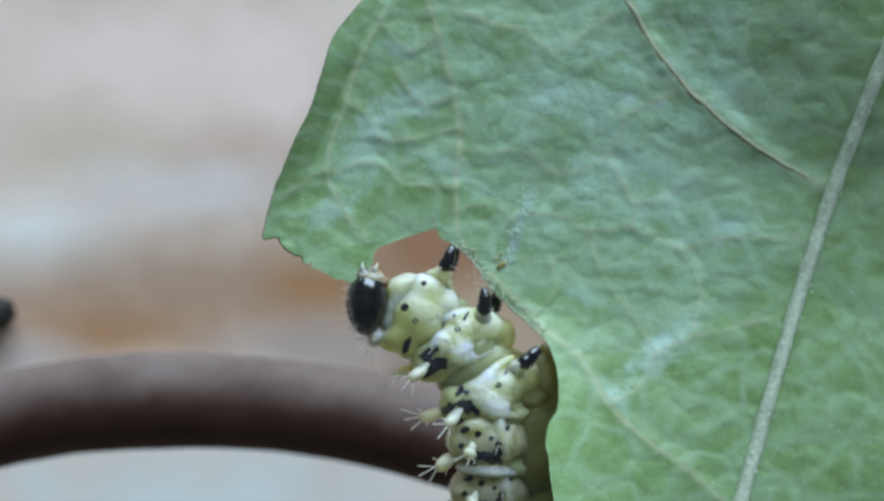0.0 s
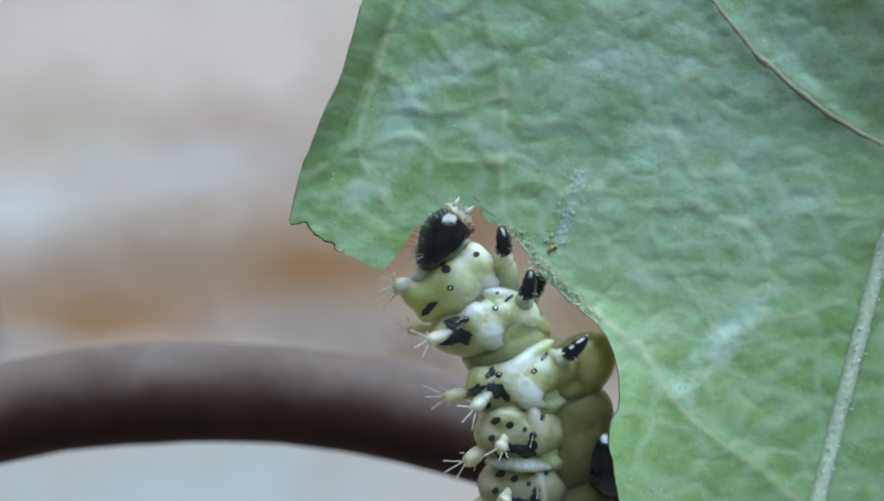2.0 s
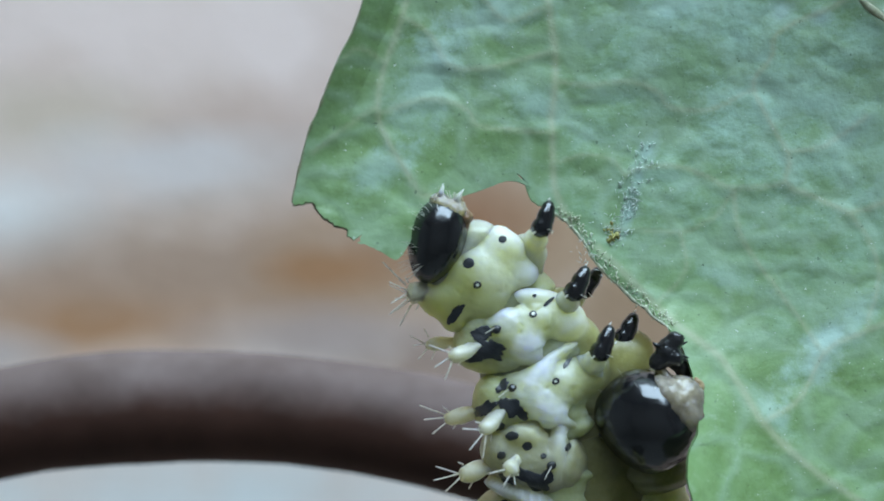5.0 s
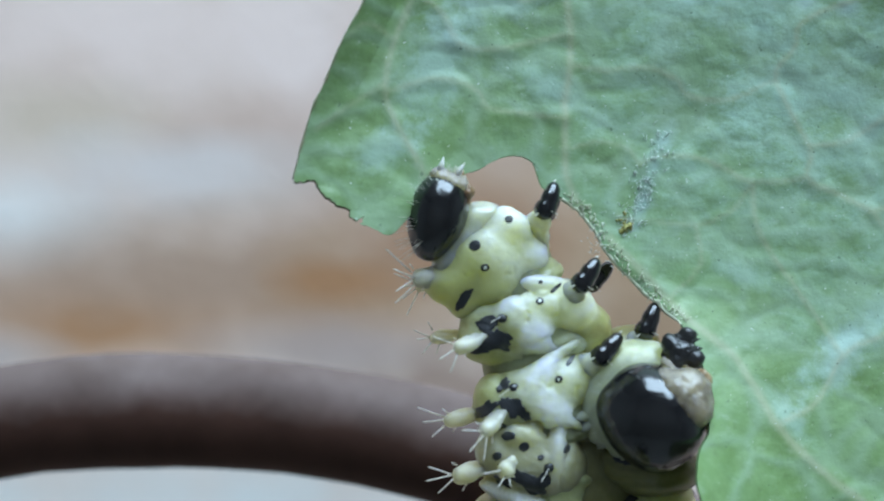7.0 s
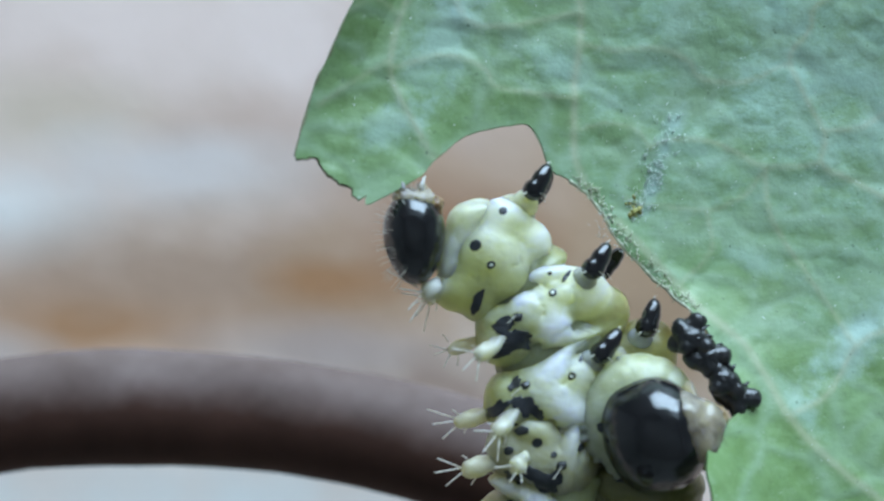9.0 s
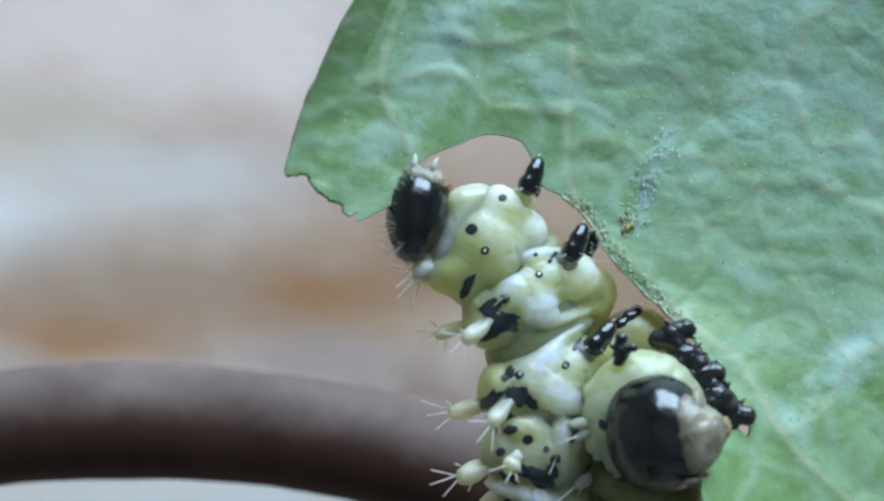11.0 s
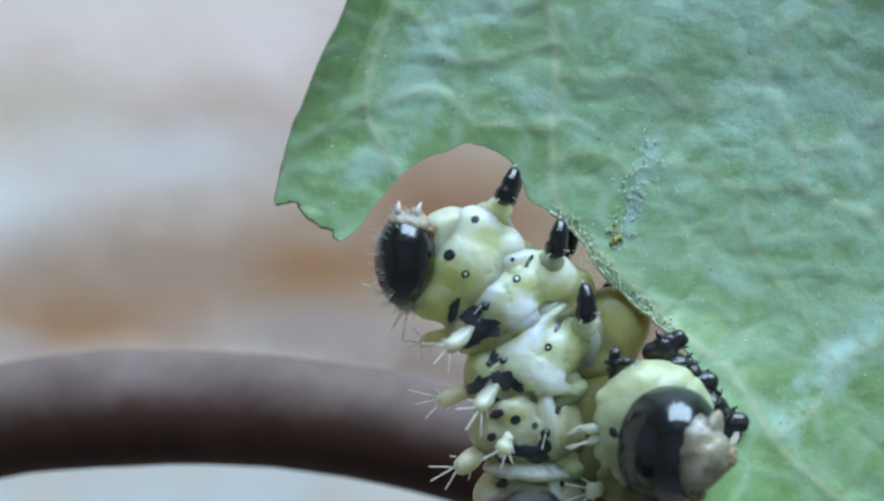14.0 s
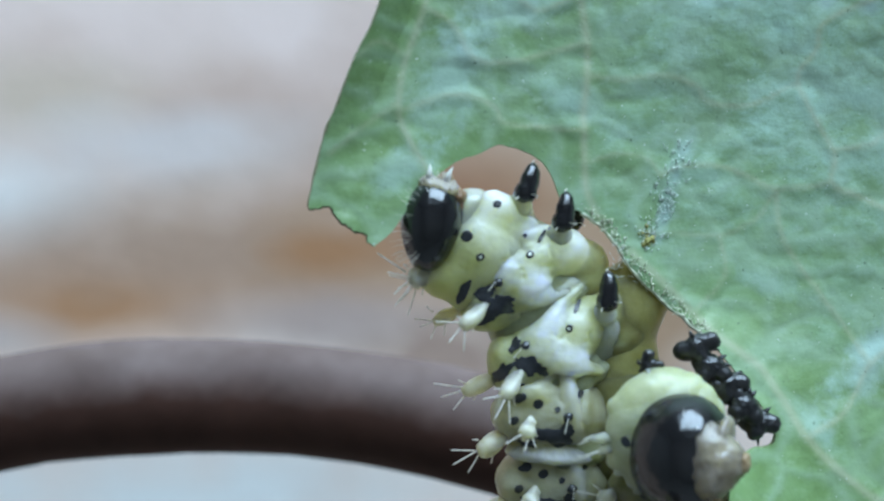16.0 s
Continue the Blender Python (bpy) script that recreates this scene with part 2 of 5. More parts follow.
YELLOW = skin_material("yellowish_skin", (0.56, 0.57, 0.25), (0.68, 0.69, 0.37), (0.75, 0.76, 0.51), 0.30, 0.7, (0.80, 0.81, 0.64))
WHITE = skin_material("white_pad", (0.70, 0.73, 0.60), (0.84, 0.86, 0.77), (0.9, 0.9, 0.84), 0.26, 0.0)

# olive of the belly, with shade under the body mixed into it
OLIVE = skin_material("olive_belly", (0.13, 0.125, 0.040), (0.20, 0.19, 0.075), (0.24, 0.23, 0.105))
CREAM = skin_material("cream_skin", (0.46, 0.43, 0.26), (0.60, 0.565, 0.38), (0.70, 0.67, 0.50), 0.32, 0.75)
DOWN = vein_material("white_down", (0.55, 0.62, 0.56), (0.75, 0.8, 0.75))
SCABBY = vein_material("yellow_scab", (0.30, 0.28, 0.07), (0.44, 0.41, 0.15))
COLLAR = skin_material("glassy_collar", (0.46, 0.475, 0.31), (0.57, 0.585, 0.42), (0.64, 0.65, 0.50), 0.2, 0.9)
BLACK = shell_material("black_shell", (0.006, 0.006, 0.007), (0.012, 0.011, 0.012), 0.20, 0.06, 0.005, 0.5)
GRIP = shell_material("dull_black_leg", (0.008, 0.008, 0.009), (0.020, 0.018, 0.018), 0.32, 0.06, 0.02, 0.3)
SPOT = shell_material("black_spot", (0.012, 0.013, 0.015), (0.035, 0.036, 0.04), 0.3)
AMBER = shell_material("amber_mouthparts", (0.20, 0.10, 0.04), (0.50, 0.38, 0.22), 0.3)
IVORY = skin_material("ivory_lip", (0.20, 0.15, 0.10), (0.42, 0.35, 0.26), (0.52, 0.45, 0.37), 0.3, 0.8)
FACE = skin_material("smoky_face", (0.10, 0.078, 0.058), (0.34, 0.285, 0.21), (0.46, 0.40, 0.31), 0.22, 0.7)
BRISTLE = skin_material("pale_bristle", (0.64, 0.61, 0.46), (0.80, 0.77, 0.63), (0.86, 0.84, 0.72), 0.35, 0.6)
STONE = stone_material()
CANE = plain_material("brown_cane", (0.026, 0.011, 0.007), (0.066, 0.031, 0.022), 3.0, 0.55)
CRUMB = plain_material("dark_crumb", (0.008, 0.008, 0.008), (0.03, 0.028, 0.026), 0.8, 0.7)
PLASTER = plain_material("grey_plaster", (0.46, 0.46, 0.45), (0.55, 0.55, 0.54), 60.0, 0.8)
BOARD = plain_material("floor_boards", (0.20, 0.13, 0.08), (0.32, 0.22, 0.14), 90.0, 0.5)


# ---- building helpers ----
def mesh_of(name, verts, faces, smooth=True):
    me = bpy.data.meshes.new(name)
    me.from_pydata(verts, [], faces)
    me.update()
    if smooth:
        me.shade_smooth()
    return me


def part(name, me, material, parent, label=""):
    """One mesh object under a thing or under a part."""
    ob = new(name, me)
    if not me.materials:
        me.materials.append(material)
    ob.parent = parent
    return tagged(ob, label)


def ball(level):
    bm = bmesh.new()
    bmesh.ops.create_icosphere(bm, subdivisions=level, radius=1.0)
    v = np.array([p.co[:] for p in bm.verts])
    f = [[p.index for p in q.verts] for q in bm.faces]
    bm.free()
    return v / np.linalg.norm(v, axis=1)[:, None], f


BALLS = {k: ball(k) for k in (2, 3, 4, 5, 6)}


def lump(name, blobs, level=5, soft=3.0, ripple=0.0, size=0.35, seed=0.0, fold=None):
    """A soft body around (0, 0, z of the first blob): the joined outline of some ellipsoids (x, y, z, a, b, c, angle), in millimetres."""
    dirs, faces = BALLS[level]
    c0 = np.array(blobs[0][:3], float)
    lo, hi = np.zeros(len(dirs)), np.full(len(dirs), 4.0)

    def field(p):
        s = np.zeros(len(p))
        for x, y, z, a, b, c, ang in blobs:
            q = p - (x, y, z)
            ca, sa = math.cos(radians(ang)), math.sin(radians(ang))
            u, w = q[:, 0] * ca + q[:, 1] * sa, -q[:, 0] * sa + q[:, 1] * ca
            s += np.exp(-soft * ((u / a) ** 2 + (w / b) ** 2 + (q[:, 2] / c) ** 2 - 1))
        return s
    for r in np.linspace(3.2, 0.1, 60):
        inside = field(c0 + dirs * r) > 1
        fresh = inside & (lo == 0)
        lo[fresh], hi[fresh] = r, r + 3.1 / 59
    for _ in range(12):
        mid = (lo + hi) / 2
        ins = field(c0 + dirs * mid[:, None]) > 1
        lo, hi = np.where(ins, mid, lo), np.where(ins, hi, mid)
    if ripple:
        lo = lo + np.array([noise.fractal(Vector(d * lo_ / size + seed), 0.6, 2.0, 3) for d, lo_ in zip(dirs, lo)]) * ripple
    if fold:
        v = dirs * lo[:, None]
        ca, sa = math.cos(radians(fold[0])), math.sin(radians(fold[0]))
        lo = lo + fold[2] * np.abs(np.sin(math.pi * (-v[:, 0] * sa + v[:, 1] * ca + 0.10 * np.sin(2.3 * v[:, 0] + seed) + 0.05 * np.sin(7 * v[:, 2] + 2 * seed)) / fold[1])) ** 0.6 * 2 - fold[2]
    v = c0 + dirs * lo[:, None]
    return mesh_of(name, (v * MM).tolist(), faces)


def front(me, x, y):
    """The height of a mesh's camera side at x, y, in millimetres, and its normal there."""
    best = min((p for p in me.vertices if p.normal.z > 0.05), key=lambda p: (p.co.x / MM - x) ** 2 + (p.co.y / MM - y) ** 2)
    return best.co.z / MM, best.normal.copy()


def tube(name, points, radii, sides=8, cap=True, jitter=0.0):
    """A tapered tube through points, in millimetres."""
    pts = [Vector(p) for p in points]
    verts, faces = [], []
    up = Vector((0.13, 0.21, 1)).normalized()
    for i, p in enumerate(pts):
        d = (pts[min(i + 1, len(pts) - 1)] - pts[max(i - 1, 0)]).normalized()
        s = d.cross(up).normalized() if abs(d.dot(up)) < 0.97 else d.cross(Vector((1, 0, 0))).normalized()
        w = s.cross(d)
        for k in range(sides):
            a = 2 * math.pi * k / sides
            r = radii[i] * (1 + jitter * noise.noise(p * 3 + Vector((a, 0, 0))))
            verts.append((p + (s * math.cos(a) + w * math.sin(a)) * r) * MM)
        if i:
            o = (i - 1) * sides
            faces += [(o + k, o + (k + 1) % sides, o + sides + (k + 1) % sides, o + sides + k) for k in range(sides)]
    if cap:
        faces += [tuple(range(sides))[::-1], tuple(len(verts) - sides + k for k in range(sides))]
    return mesh_of(name, [v[:] for v in verts], faces)


def spline(ctrl, steps=8):
    """Catmull-Rom through control points of any dimension."""
    c = [np.array(p, float) for p in ctrl]
    c = [2 * c[0] - c[1]] + c + [2 * c[-1] - c[-2]]
    out = []
    for i in range(1, len(c) - 2):
        for k in range(steps):
            t = k / steps
            out.append(0.5 * (2 * c[i] + (c[i + 1] - c[i - 1]) * t + (2 * c[i - 1] - 5 * c[i] + 4 * c[i + 1] - c[i + 2]) * t * t + (3 * c[i] - c[i - 1] - 3 * c[i + 1] + c[i + 2]) * t ** 3))
    return out + [c[-2]]


def boxed(name, lo, hi, parent=None, material=None):
    bm = bmesh.new()
    bmesh.ops.create_cube(bm, size=1.0)
    for v in bm.verts:
        v.co = [l + (h - l) * (c + 0.5) for l, h, c in zip(lo, hi, v.co)]
    bmesh.ops.bevel(bm, geom=bm.edges[:], offset=0.002, segments=2, affect="EDGES")
    me = bpy.data.meshes.new(name)
    bm.to_mesh(me)
    bm.free()
    me.materials.append(material)
    ob = new(name, me)
    ob.parent = parent
    return ob


# ---- the room and the tabletop ----
tagged(boxed("floor", (-1.6, -1.6, -0.80), (1.6, 1.1, -0.75), None, BOARD), "brown wooden floor boards of a plain room", "floor", kind="structure")
tagged(boxed("ceiling", (-1.7, -1.7, 1.6), (1.7, 1.2, 1.68), None, PLASTER), "plain grey plaster ceiling over the table", "ceiling", kind="structure")
tagged(boxed("wall_west", (-1.7, -1.6, -0.75), (-1.6, 1.1, 1.6), None, PLASTER), "plain grey plaster wall beside the table", "wall", kind="structure")
tagged(boxed("wall_east", (1.6, -1.6, -0.75), (1.7, 1.1, 1.6), None, PLASTER), "plain grey plaster wall beside the table", "wall", kind="structure")
tagged(boxed("wall_south", (-1.7, -1.7, -0.75), (1.7, -1.6, 1.6), None, PLASTER), "plain grey plaster wall behind the table", "wall", kind="structure")
north = new("wall_north")
tagged(north, "grey plaster wall with one window opening", "wall", kind="structure")
for name, lo, hi in (("wall_panel", (-1.7, 1.0, -0.75), (-0.35, 1.1, 1.6)), ("wall_panel", (0.85, 1.0, -0.75), (1.7, 1.1, 1.6)),
                     ("wall_panel", (-0.35, 1.0, -0.75), (0.85, 1.1, 0.12)), ("wall_panel", (-0.35, 1.0, 0.84), (0.85, 1.1, 1.6))):
    boxed(name, lo, hi, north, PLASTER)
table = tagged(new("stone_table"), "pale veined stone table with rusty clouds", "table")
boxed("tabletop", (-0.6, -0.4, -0.02), (0.6, 0.4, 0.0), table, STONE)
for x in (-0.55, 0.5):
    for y in (-0.35, 0.3):
        boxed("leg", (x, y, -0.75), (x + 0.05, y + 0.05, -0.02), table, CANE)

# ---- the brown cane hoop and the crumbs on the tabletop ----
def cane_hoop():
    """A ring that stands a little over the table on short props."""
    ob = tagged(new("cane_hoop"), "dark brown bent cane hoop propped over the stone table", "hoop")
    cx, cy, radius, high, thick = HOOP
    pts, rad = [], []
    for i in range(161):
        a = radians(-175 + 350 * i / 160 + 90)
        wob = 0.4 * noise.noise(Vector((i * 0.07, 3, 0)))
        pts.append((cx + (radius + wob) * math.cos(a), cy + (radius + wob) * math.sin(a), high))
        rad.append(thick + 0.1 * noise.noise(Vector((i * 0.19, 8, 1))))
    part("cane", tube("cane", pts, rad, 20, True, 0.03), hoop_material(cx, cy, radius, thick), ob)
    for a in (200, 270, 340):
        x, y = cx + radius * math.cos(radians(a)), cy + radius * math.sin(radians(a))
        part("prop", tube("prop", [(x, y, 0), (x, y, high * 0.5), (x, y, high)], [1.6, 1.5, 1.6], 12), CANE, ob, "short brown cane prop")
    return ob


HOOP = (-11.5, -44.9, 38.9, 15.0, 2.33)
cane_hoop()
for x, y, r in ((-26.1, -2.4, 1.2), (-17.8, -16.2, 1.2)):
    crumb = new("crumb", lump("crumb", [(0, 0, r * 0.8, r, r * 0.8, r * 0.8, 20 * x)], 3, 3.0, 0.25, 0.7, x))
    crumb.data.materials.append(CRUMB)
    crumb.location = (x * MM, y * MM, 0)
    tagged(crumb, "small dark crumb lying on the stone table", "crumb", "crumbs on the table")


# ---- the leaf ----
FALL = (5.31, 7.46, 0.686, 0.727)


def swell(x, y):
    """The leaf's bow, in millimetres."""
    fall = max(0.0, (x - FALL[0]) * FALL[2] + (y - FALL[1]) * FALL[3])      # past the upper side vein the blade tips away
    fall = fall * fall / (fall + 0.5)
    low = max(0.0, -1 - y)      # the lower flank curls up
    a, b = x - 3, y - 2
    a = 4 + (1 - math.exp((4 - a) / 3)) * 3 if a > 4 else a
    b = 2 + (1 - math.exp((2 - b) / 2.5)) * 2.5 if b > 2 else b
    b = -4 - (1 - math.exp((b + 4) / 3)) * 3 if b < -4 else b
    lip = max(0.0, -0.75 * (x + 2.75) + 0.3 * (y - 3.6)) * math.exp(-((y - 4.6) / 2.6) ** 2)      # the grown margin turns up a little
    return 0.9 * lip - 0.1673 - 0.0917 * a + 0.0028 * b + 0.0084 * a * a + 0.0098 * a * b + 0.0185 * b * b + 0.15 * fall + 0.50 * low * low / (low + 0.6) * math.exp(-max(0.0, x - 3.0) / 1.6) * math.exp(-max(0.0, 1.5 - x))


# the veins between the large ones: their lines, half widths and heights
NET = [([(-1.08, 7.14), (-1.85, 5.55), (-2.15, 4.55), (-2.52, 3.60), (-2.62, 2.65), (-2.44, 2.16), (-2.14, 1.59), (-1.70, 1.05)], 0.075, 0.06),
       ([(0.04, 7.38), (0.35, 6.46), (0.78, 4.83), (0.89, 3.45), (0.84, 2.45), (0.84, 1.60), (0.92, 1.06), (1.21, 0.49)], 0.09, 0.07),
       ([(0.76, 7.19), (1.80, 6.80), (2.63, 6.56), (3.47, 6.05), (4.20, 6.52), (5.24, 7.15)], 0.07, 0.05),
       ([(6.93, 4.99), (5.58, 4.36), (5.38, 3.88), (5.01, 3.19), (5.72, 1.93), (5.65, 1.32), (6.19, 1.03), (7.04, 0.66)], 0.07, 0.06),
       ([(5.01, 3.19), (4.10, 2.80), (3.26, 2.85), (3.02, 3.14), (2.33, 3.38), (1.57, 3.32), (0.89, 3.37)], 0.06, 0.05),
       ([(2.35, 1.47), (2.80, 1.64), (3.42, 1.65), (4.03, 1.44), (4.57, 1.15), (5.65, 1.32)], 0.06, 0.07),
       ([(5.72, 1.93), (6.49, 2.02), (7.40, 2.64)], 0.06, 0.05),
       ([(1.89, 0.49), (2.50, 0.35), (3.41, 0.30), (4.18, 0.61), (4.57, 1.15)], 0.05, 0.05),
       ([(0.91, 1.73), (1.59, 1.90), (2.12, 1.77), (2.35, 1.47)], 0.05, 0.05),
       ([(-2.15, 4.62), (-1.60, 4.28), (-1.24, 3.67), (-0.47, 3.63), (0.80, 3.9)], 0.06, 0.08),
       ([(-2.60, 2.73), (-1.70, 2.95), (-0.88, 2.81), (-0.58, 2.45), (0.80, 2.3)], 0.06, 0.08),
       ([(0.35, 6.46), (-0.47, 6.04), (-1.19, 6.73)], 0.06, 0.06),
       ([(0.76, 4.83), (-0.06, 4.61), (-0.78, 5.42)], 0.06, 0.07),
       ([(-2.6, 2.9), (-3.2, 2.5), (-3.9, 1.9)], 0.05, 0.05), ([(-2.5, 3.7), (-3.0, 3.9), (-3.4, 3.6)], 0.05, 0.05),
       ([(4.91, -3.49), (5.73, -3.07), (6.34, -2.21), (7.27, -1.76), (9.6, -1.2)], 0.07, 0.06),
       ([(4.57, 1.15), (4.7, 0.2), (5.3, -0.7), (6.34, -2.21)], 0.06, 0.05), ([(3.41, 0.3), (3.5, -0.5), (2.9, -1.1)], 0.05, 0.04),
       ([(7.04, 0.66), (7.6, -0.4), (7.27, -1.76)], 0.06, 0.05), ([(7.04, 0.66), (8.6, 1.0), (10.7, 0.9)], 0.07, 0.05)]
NET += [([(1.73, 0.03), (2.30, -0.55), (3.09, -1.37), (4.18, -2.25), (4.91, -3.45), (5.79, -4.35), (6.79, -5.10), (8.79, -6.81)], 0.10, 0.14),
        ([(4.53, 8.99), (5.49, 7.46), (6.27, 6.16), (7.37, 4.87), (8.92, 3.61), (11.10, 2.33)], 0.13, 0.20)]
GRID_X, GRID_Y, GRID = np.arange(-5.0, 18.6, 0.05), np.arange(-12.0, 14.8, 0.05), 0.05


def leaf_fields():
    """The relief of the blade between its large veins, and how much of vein and of cell wall lies at each place."""
    gx, gy = np.meshgrid(GRID_X, GRID_Y)
    high, cell, vein = np.zeros(gx.shape), np.zeros(gx.shape), np.zeros(gx.shape)
    wx, wy = np.zeros(gx.shape), np.zeros(gx.shape)
    for j, y in enumerate(GRID_Y):
        for i, x in enumerate(GRID_X):
            p = Vector((x, y, 0))
            w = noise.noise_vector(p * 0.9) * 0.30 + noise.noise_vector(p * 2.7) * 0.09
            q = p + w
            wx[j, i], wy[j, i] = w.x, w.y
            d, _ = noise.voronoi(Vector((q.x / 1.45, q.y / 0.95, 0)))
            e, _ = noise.voronoi(Vector((q.x / 0.56 + 3, q.y / 0.42 + 5, 0)))
            wall, small = math.exp(-((d[1] - d[0]) / 0.16) ** 2), math.exp(-((e[1] - e[0]) / 0.2) ** 2)
            cell[j, i] = wall
            high[j, i] = 0.036 * noise.noise(q * 0.55) + 0.012 * noise.noise(Vector((q.x * 1.5, q.y * 1.6, 4))) + 0.014 * wall - 0.060 * d[0] ** 2 - 0.032 * e[0] ** 2
    for line, half, up in NET:
        pts = np.array(spline(line, 8))
        near_ = np.full(gx.shape, 9.0)
        for a, b in zip(pts, pts[1:]):
            d = b - a
            t = np.clip(((gx + 0.25 * wx - a[0]) * d[0] + (gy + 0.25 * wy - a[1]) * d[1]) / (d @ d), 0, 1)
            near_ = np.minimum(near_, np.hypot(gx + 0.25 * wx - a[0] - t * d[0], gy + 0.25 * wy - a[1] - t * d[1]))
        high += 0.30 * up * (np.exp(-(near_ / (2.6 * half)) ** 2))
        vein = np.maximum(vein, np.exp(-(near_ / (0.72 * half)) ** 2) * min(1.0, half / 0.075))
    return high, cell, vein


RELIEF, CELL, VEINY = leaf_fields()


def sample(field, x, y):
    u = min(max((x - GRID_X[0]) / GRID, 0), field.shape[1] - 2)
    v = min(max((y - GRID_Y[0]) / GRID, 0), field.shape[0] - 2)
    i, j = int(u), int(v)
    u, v = u - i, v - j
    return float((field[j, i] * (1 - u) + field[j, i + 1] * u) * (1 - v) + (field[j + 1, i] * (1 - u) + field[j + 1, i + 1] * u) * v)


def quilt(x, y):
    return sample(RELIEF, x, y)


def lies(x, y, over=0.0):
    return (x, y, swell(x, y) + quilt(x, y) + over)


def slope(x, y, h=0.04):
    return Vector((lies(x - h, y)[2] - lies(x + h, y)[2], lies(x, y - h)[2] - lies(x, y + h)[2], 2 * h)).normalized()


def sheet(name, outline, pitch, thick=0.15):
    """A piece of the leaf inside an outline, following its bow and relief."""
    from mathutils.geometry import delaunay_2d_cdt
    pts = [Vector((x, y)) for x, y in outline]
    xs, ys = [p.x for p in pts], [p.y for p in pts]
    nb = len(pts)
    loop = np.array([p[:] for p in pts])
    def lattice(step):
        gx, gy = np.meshgrid(np.arange(min(xs), max(xs), step), np.arange(min(ys), max(ys), step * 0.87))
        gx = gx + (np.arange(gx.shape[0]) % 2)[:, None] * step / 2
        g = np.stack([gx.ravel(), gy.ravel()], 1)
        return g + np.random.RandomState(4).uniform(-0.2, 0.2, g.shape) * step
    fine, rough = lattice(pitch), lattice(pitch * 2.2)

    def close(g):
        return (g[:, 0] < 9.5) & (g[:, 1] > -6.5) & (g[:, 1] < 8.0)
    g = np.concatenate([fine[close(fine)], rough[~close(rough)]])
    ins = np.zeros(len(g), bool)
    near = np.full(len(g), 9.0)
    for i in range(nb):
        a, b = loop[i], loop[(i + 1) % nb]
        cross = (a[1] > g[:, 1]) != (b[1] > g[:, 1])
        with np.errstate(divide="ignore", invalid="ignore"):
            ins ^= cross & (g[:, 0] < (b[0] - a[0]) * (g[:, 1] - a[1]) / (b[1] - a[1]) + a[0])
        d = b - a
        t = np.clip(((g - a) @ d) / max(d @ d, 1e-9), 0, 1)
        near = np.minimum(near, np.hypot(*(g - a - t[:, None] * d).T))
    g = g[ins & (near > pitch * 0.4)]
    cdt = delaunay_2d_cdt(pts + [Vector(p) for p in g], [(i, (i + 1) % nb) for i in range(nb)], [], 1, 1e-5)
    top = [lies(v.x, v.y) for v in cdt[0]]
    tops = [tuple(f) for f in cdt[2]]
    n = len(top)
    verts = top + [(x, y, z - thick) for x, y, z in top]
    faces = tops + [tuple(i + n for i in reversed(f)) for f in tops]
    count = {}
    for f in tops:
        for a, b in zip(f, f[1:] + f[:1]):
            count[(a, b)] = (b, a)
    for a, b in count:
        if (b, a) not in count:
            k = len(verts)
            verts += [verts[a], verts[b], verts[b + n], verts[a + n]]
            faces.append((k, k + 3, k + 2, k + 1))
    me = mesh_of(name, [tuple(c * MM for c in v) for v in verts], faces)
    normals = [slope(x, y) for x, y, _ in top]
    normals += [-v for v in normals] + [v.normal.copy() for v in me.vertices[2 * n:]]
    me.normals_split_custom_set_from_vertices([v[:] for v in normals])
    for label, field in (("vein", VEINY), ("cell", CELL)):
        at = me.attributes.new(label, "FLOAT", "POINT")
        for k, (x, y, _) in enumerate(verts[:2 * n]):
            at.data[k].value = sample(field, x, y)
    return me


def along(ctrl, steps, rag, seed, fine=0.6):
    """A ragged outline through control points."""
    out = []
    for i, p in enumerate(spline(ctrl, steps)):
        w = Vector((p[0], p[1], seed))
        out.append((p[0] + rag * noise.noise(w / fine) + rag * 0.5 * noise.noise(w / (fine * 0.3)), p[1] + rag * noise.noise((w + Vector((9, 4, 0))) / fine) + rag * 0.5 * noise.noise((w + Vector((5, 2, 0))) / (fine * 0.3))))
    return out


# edges of the blade: the grown margin, the chewed lobe, the chewed flank
GROWN = [(1.93, 11.62), (-0.13, 9.60), (-1.37, 7.72), (-1.83, 7.11), (-2.38, 6.34), (-2.68, 5.43), (-3.03, 4.37), (-3.35, 3.69), (-3.70, 2.86), (-3.96, 2.25), (-4.17, 1.50), (-4.28, 0.95)]
LOBE = [(-4.28, 0.95), (-3.92, 0.91), (-3.62, 0.63), (-3.30, 0.44), (-3.10, 0.22)]
FLANK = [(0.79, 0.76), (1.28, 0.35), (1.78, -0.39), (2.39, -1.01), (3.06, -1.58), (3.52, -2.12), (3.92, -2.72), (4.22, -3.25), (4.18, -3.58), (3.75, -3.62), (3.28, -3.80), (3.10, -4.25), (3.13, -4.88), (3.23, -5.96), (3.54, -7.47), (4.88, -9.97)]
FAR = [(4.88, -9.97), (8.61, -11.36), (14.21, -9.34), (17.14, -3.06), (17.99, 3.79), (15.87, 10.42), (9.61, 14.24), (4.60, 13.35), (1.93, 11.62)]
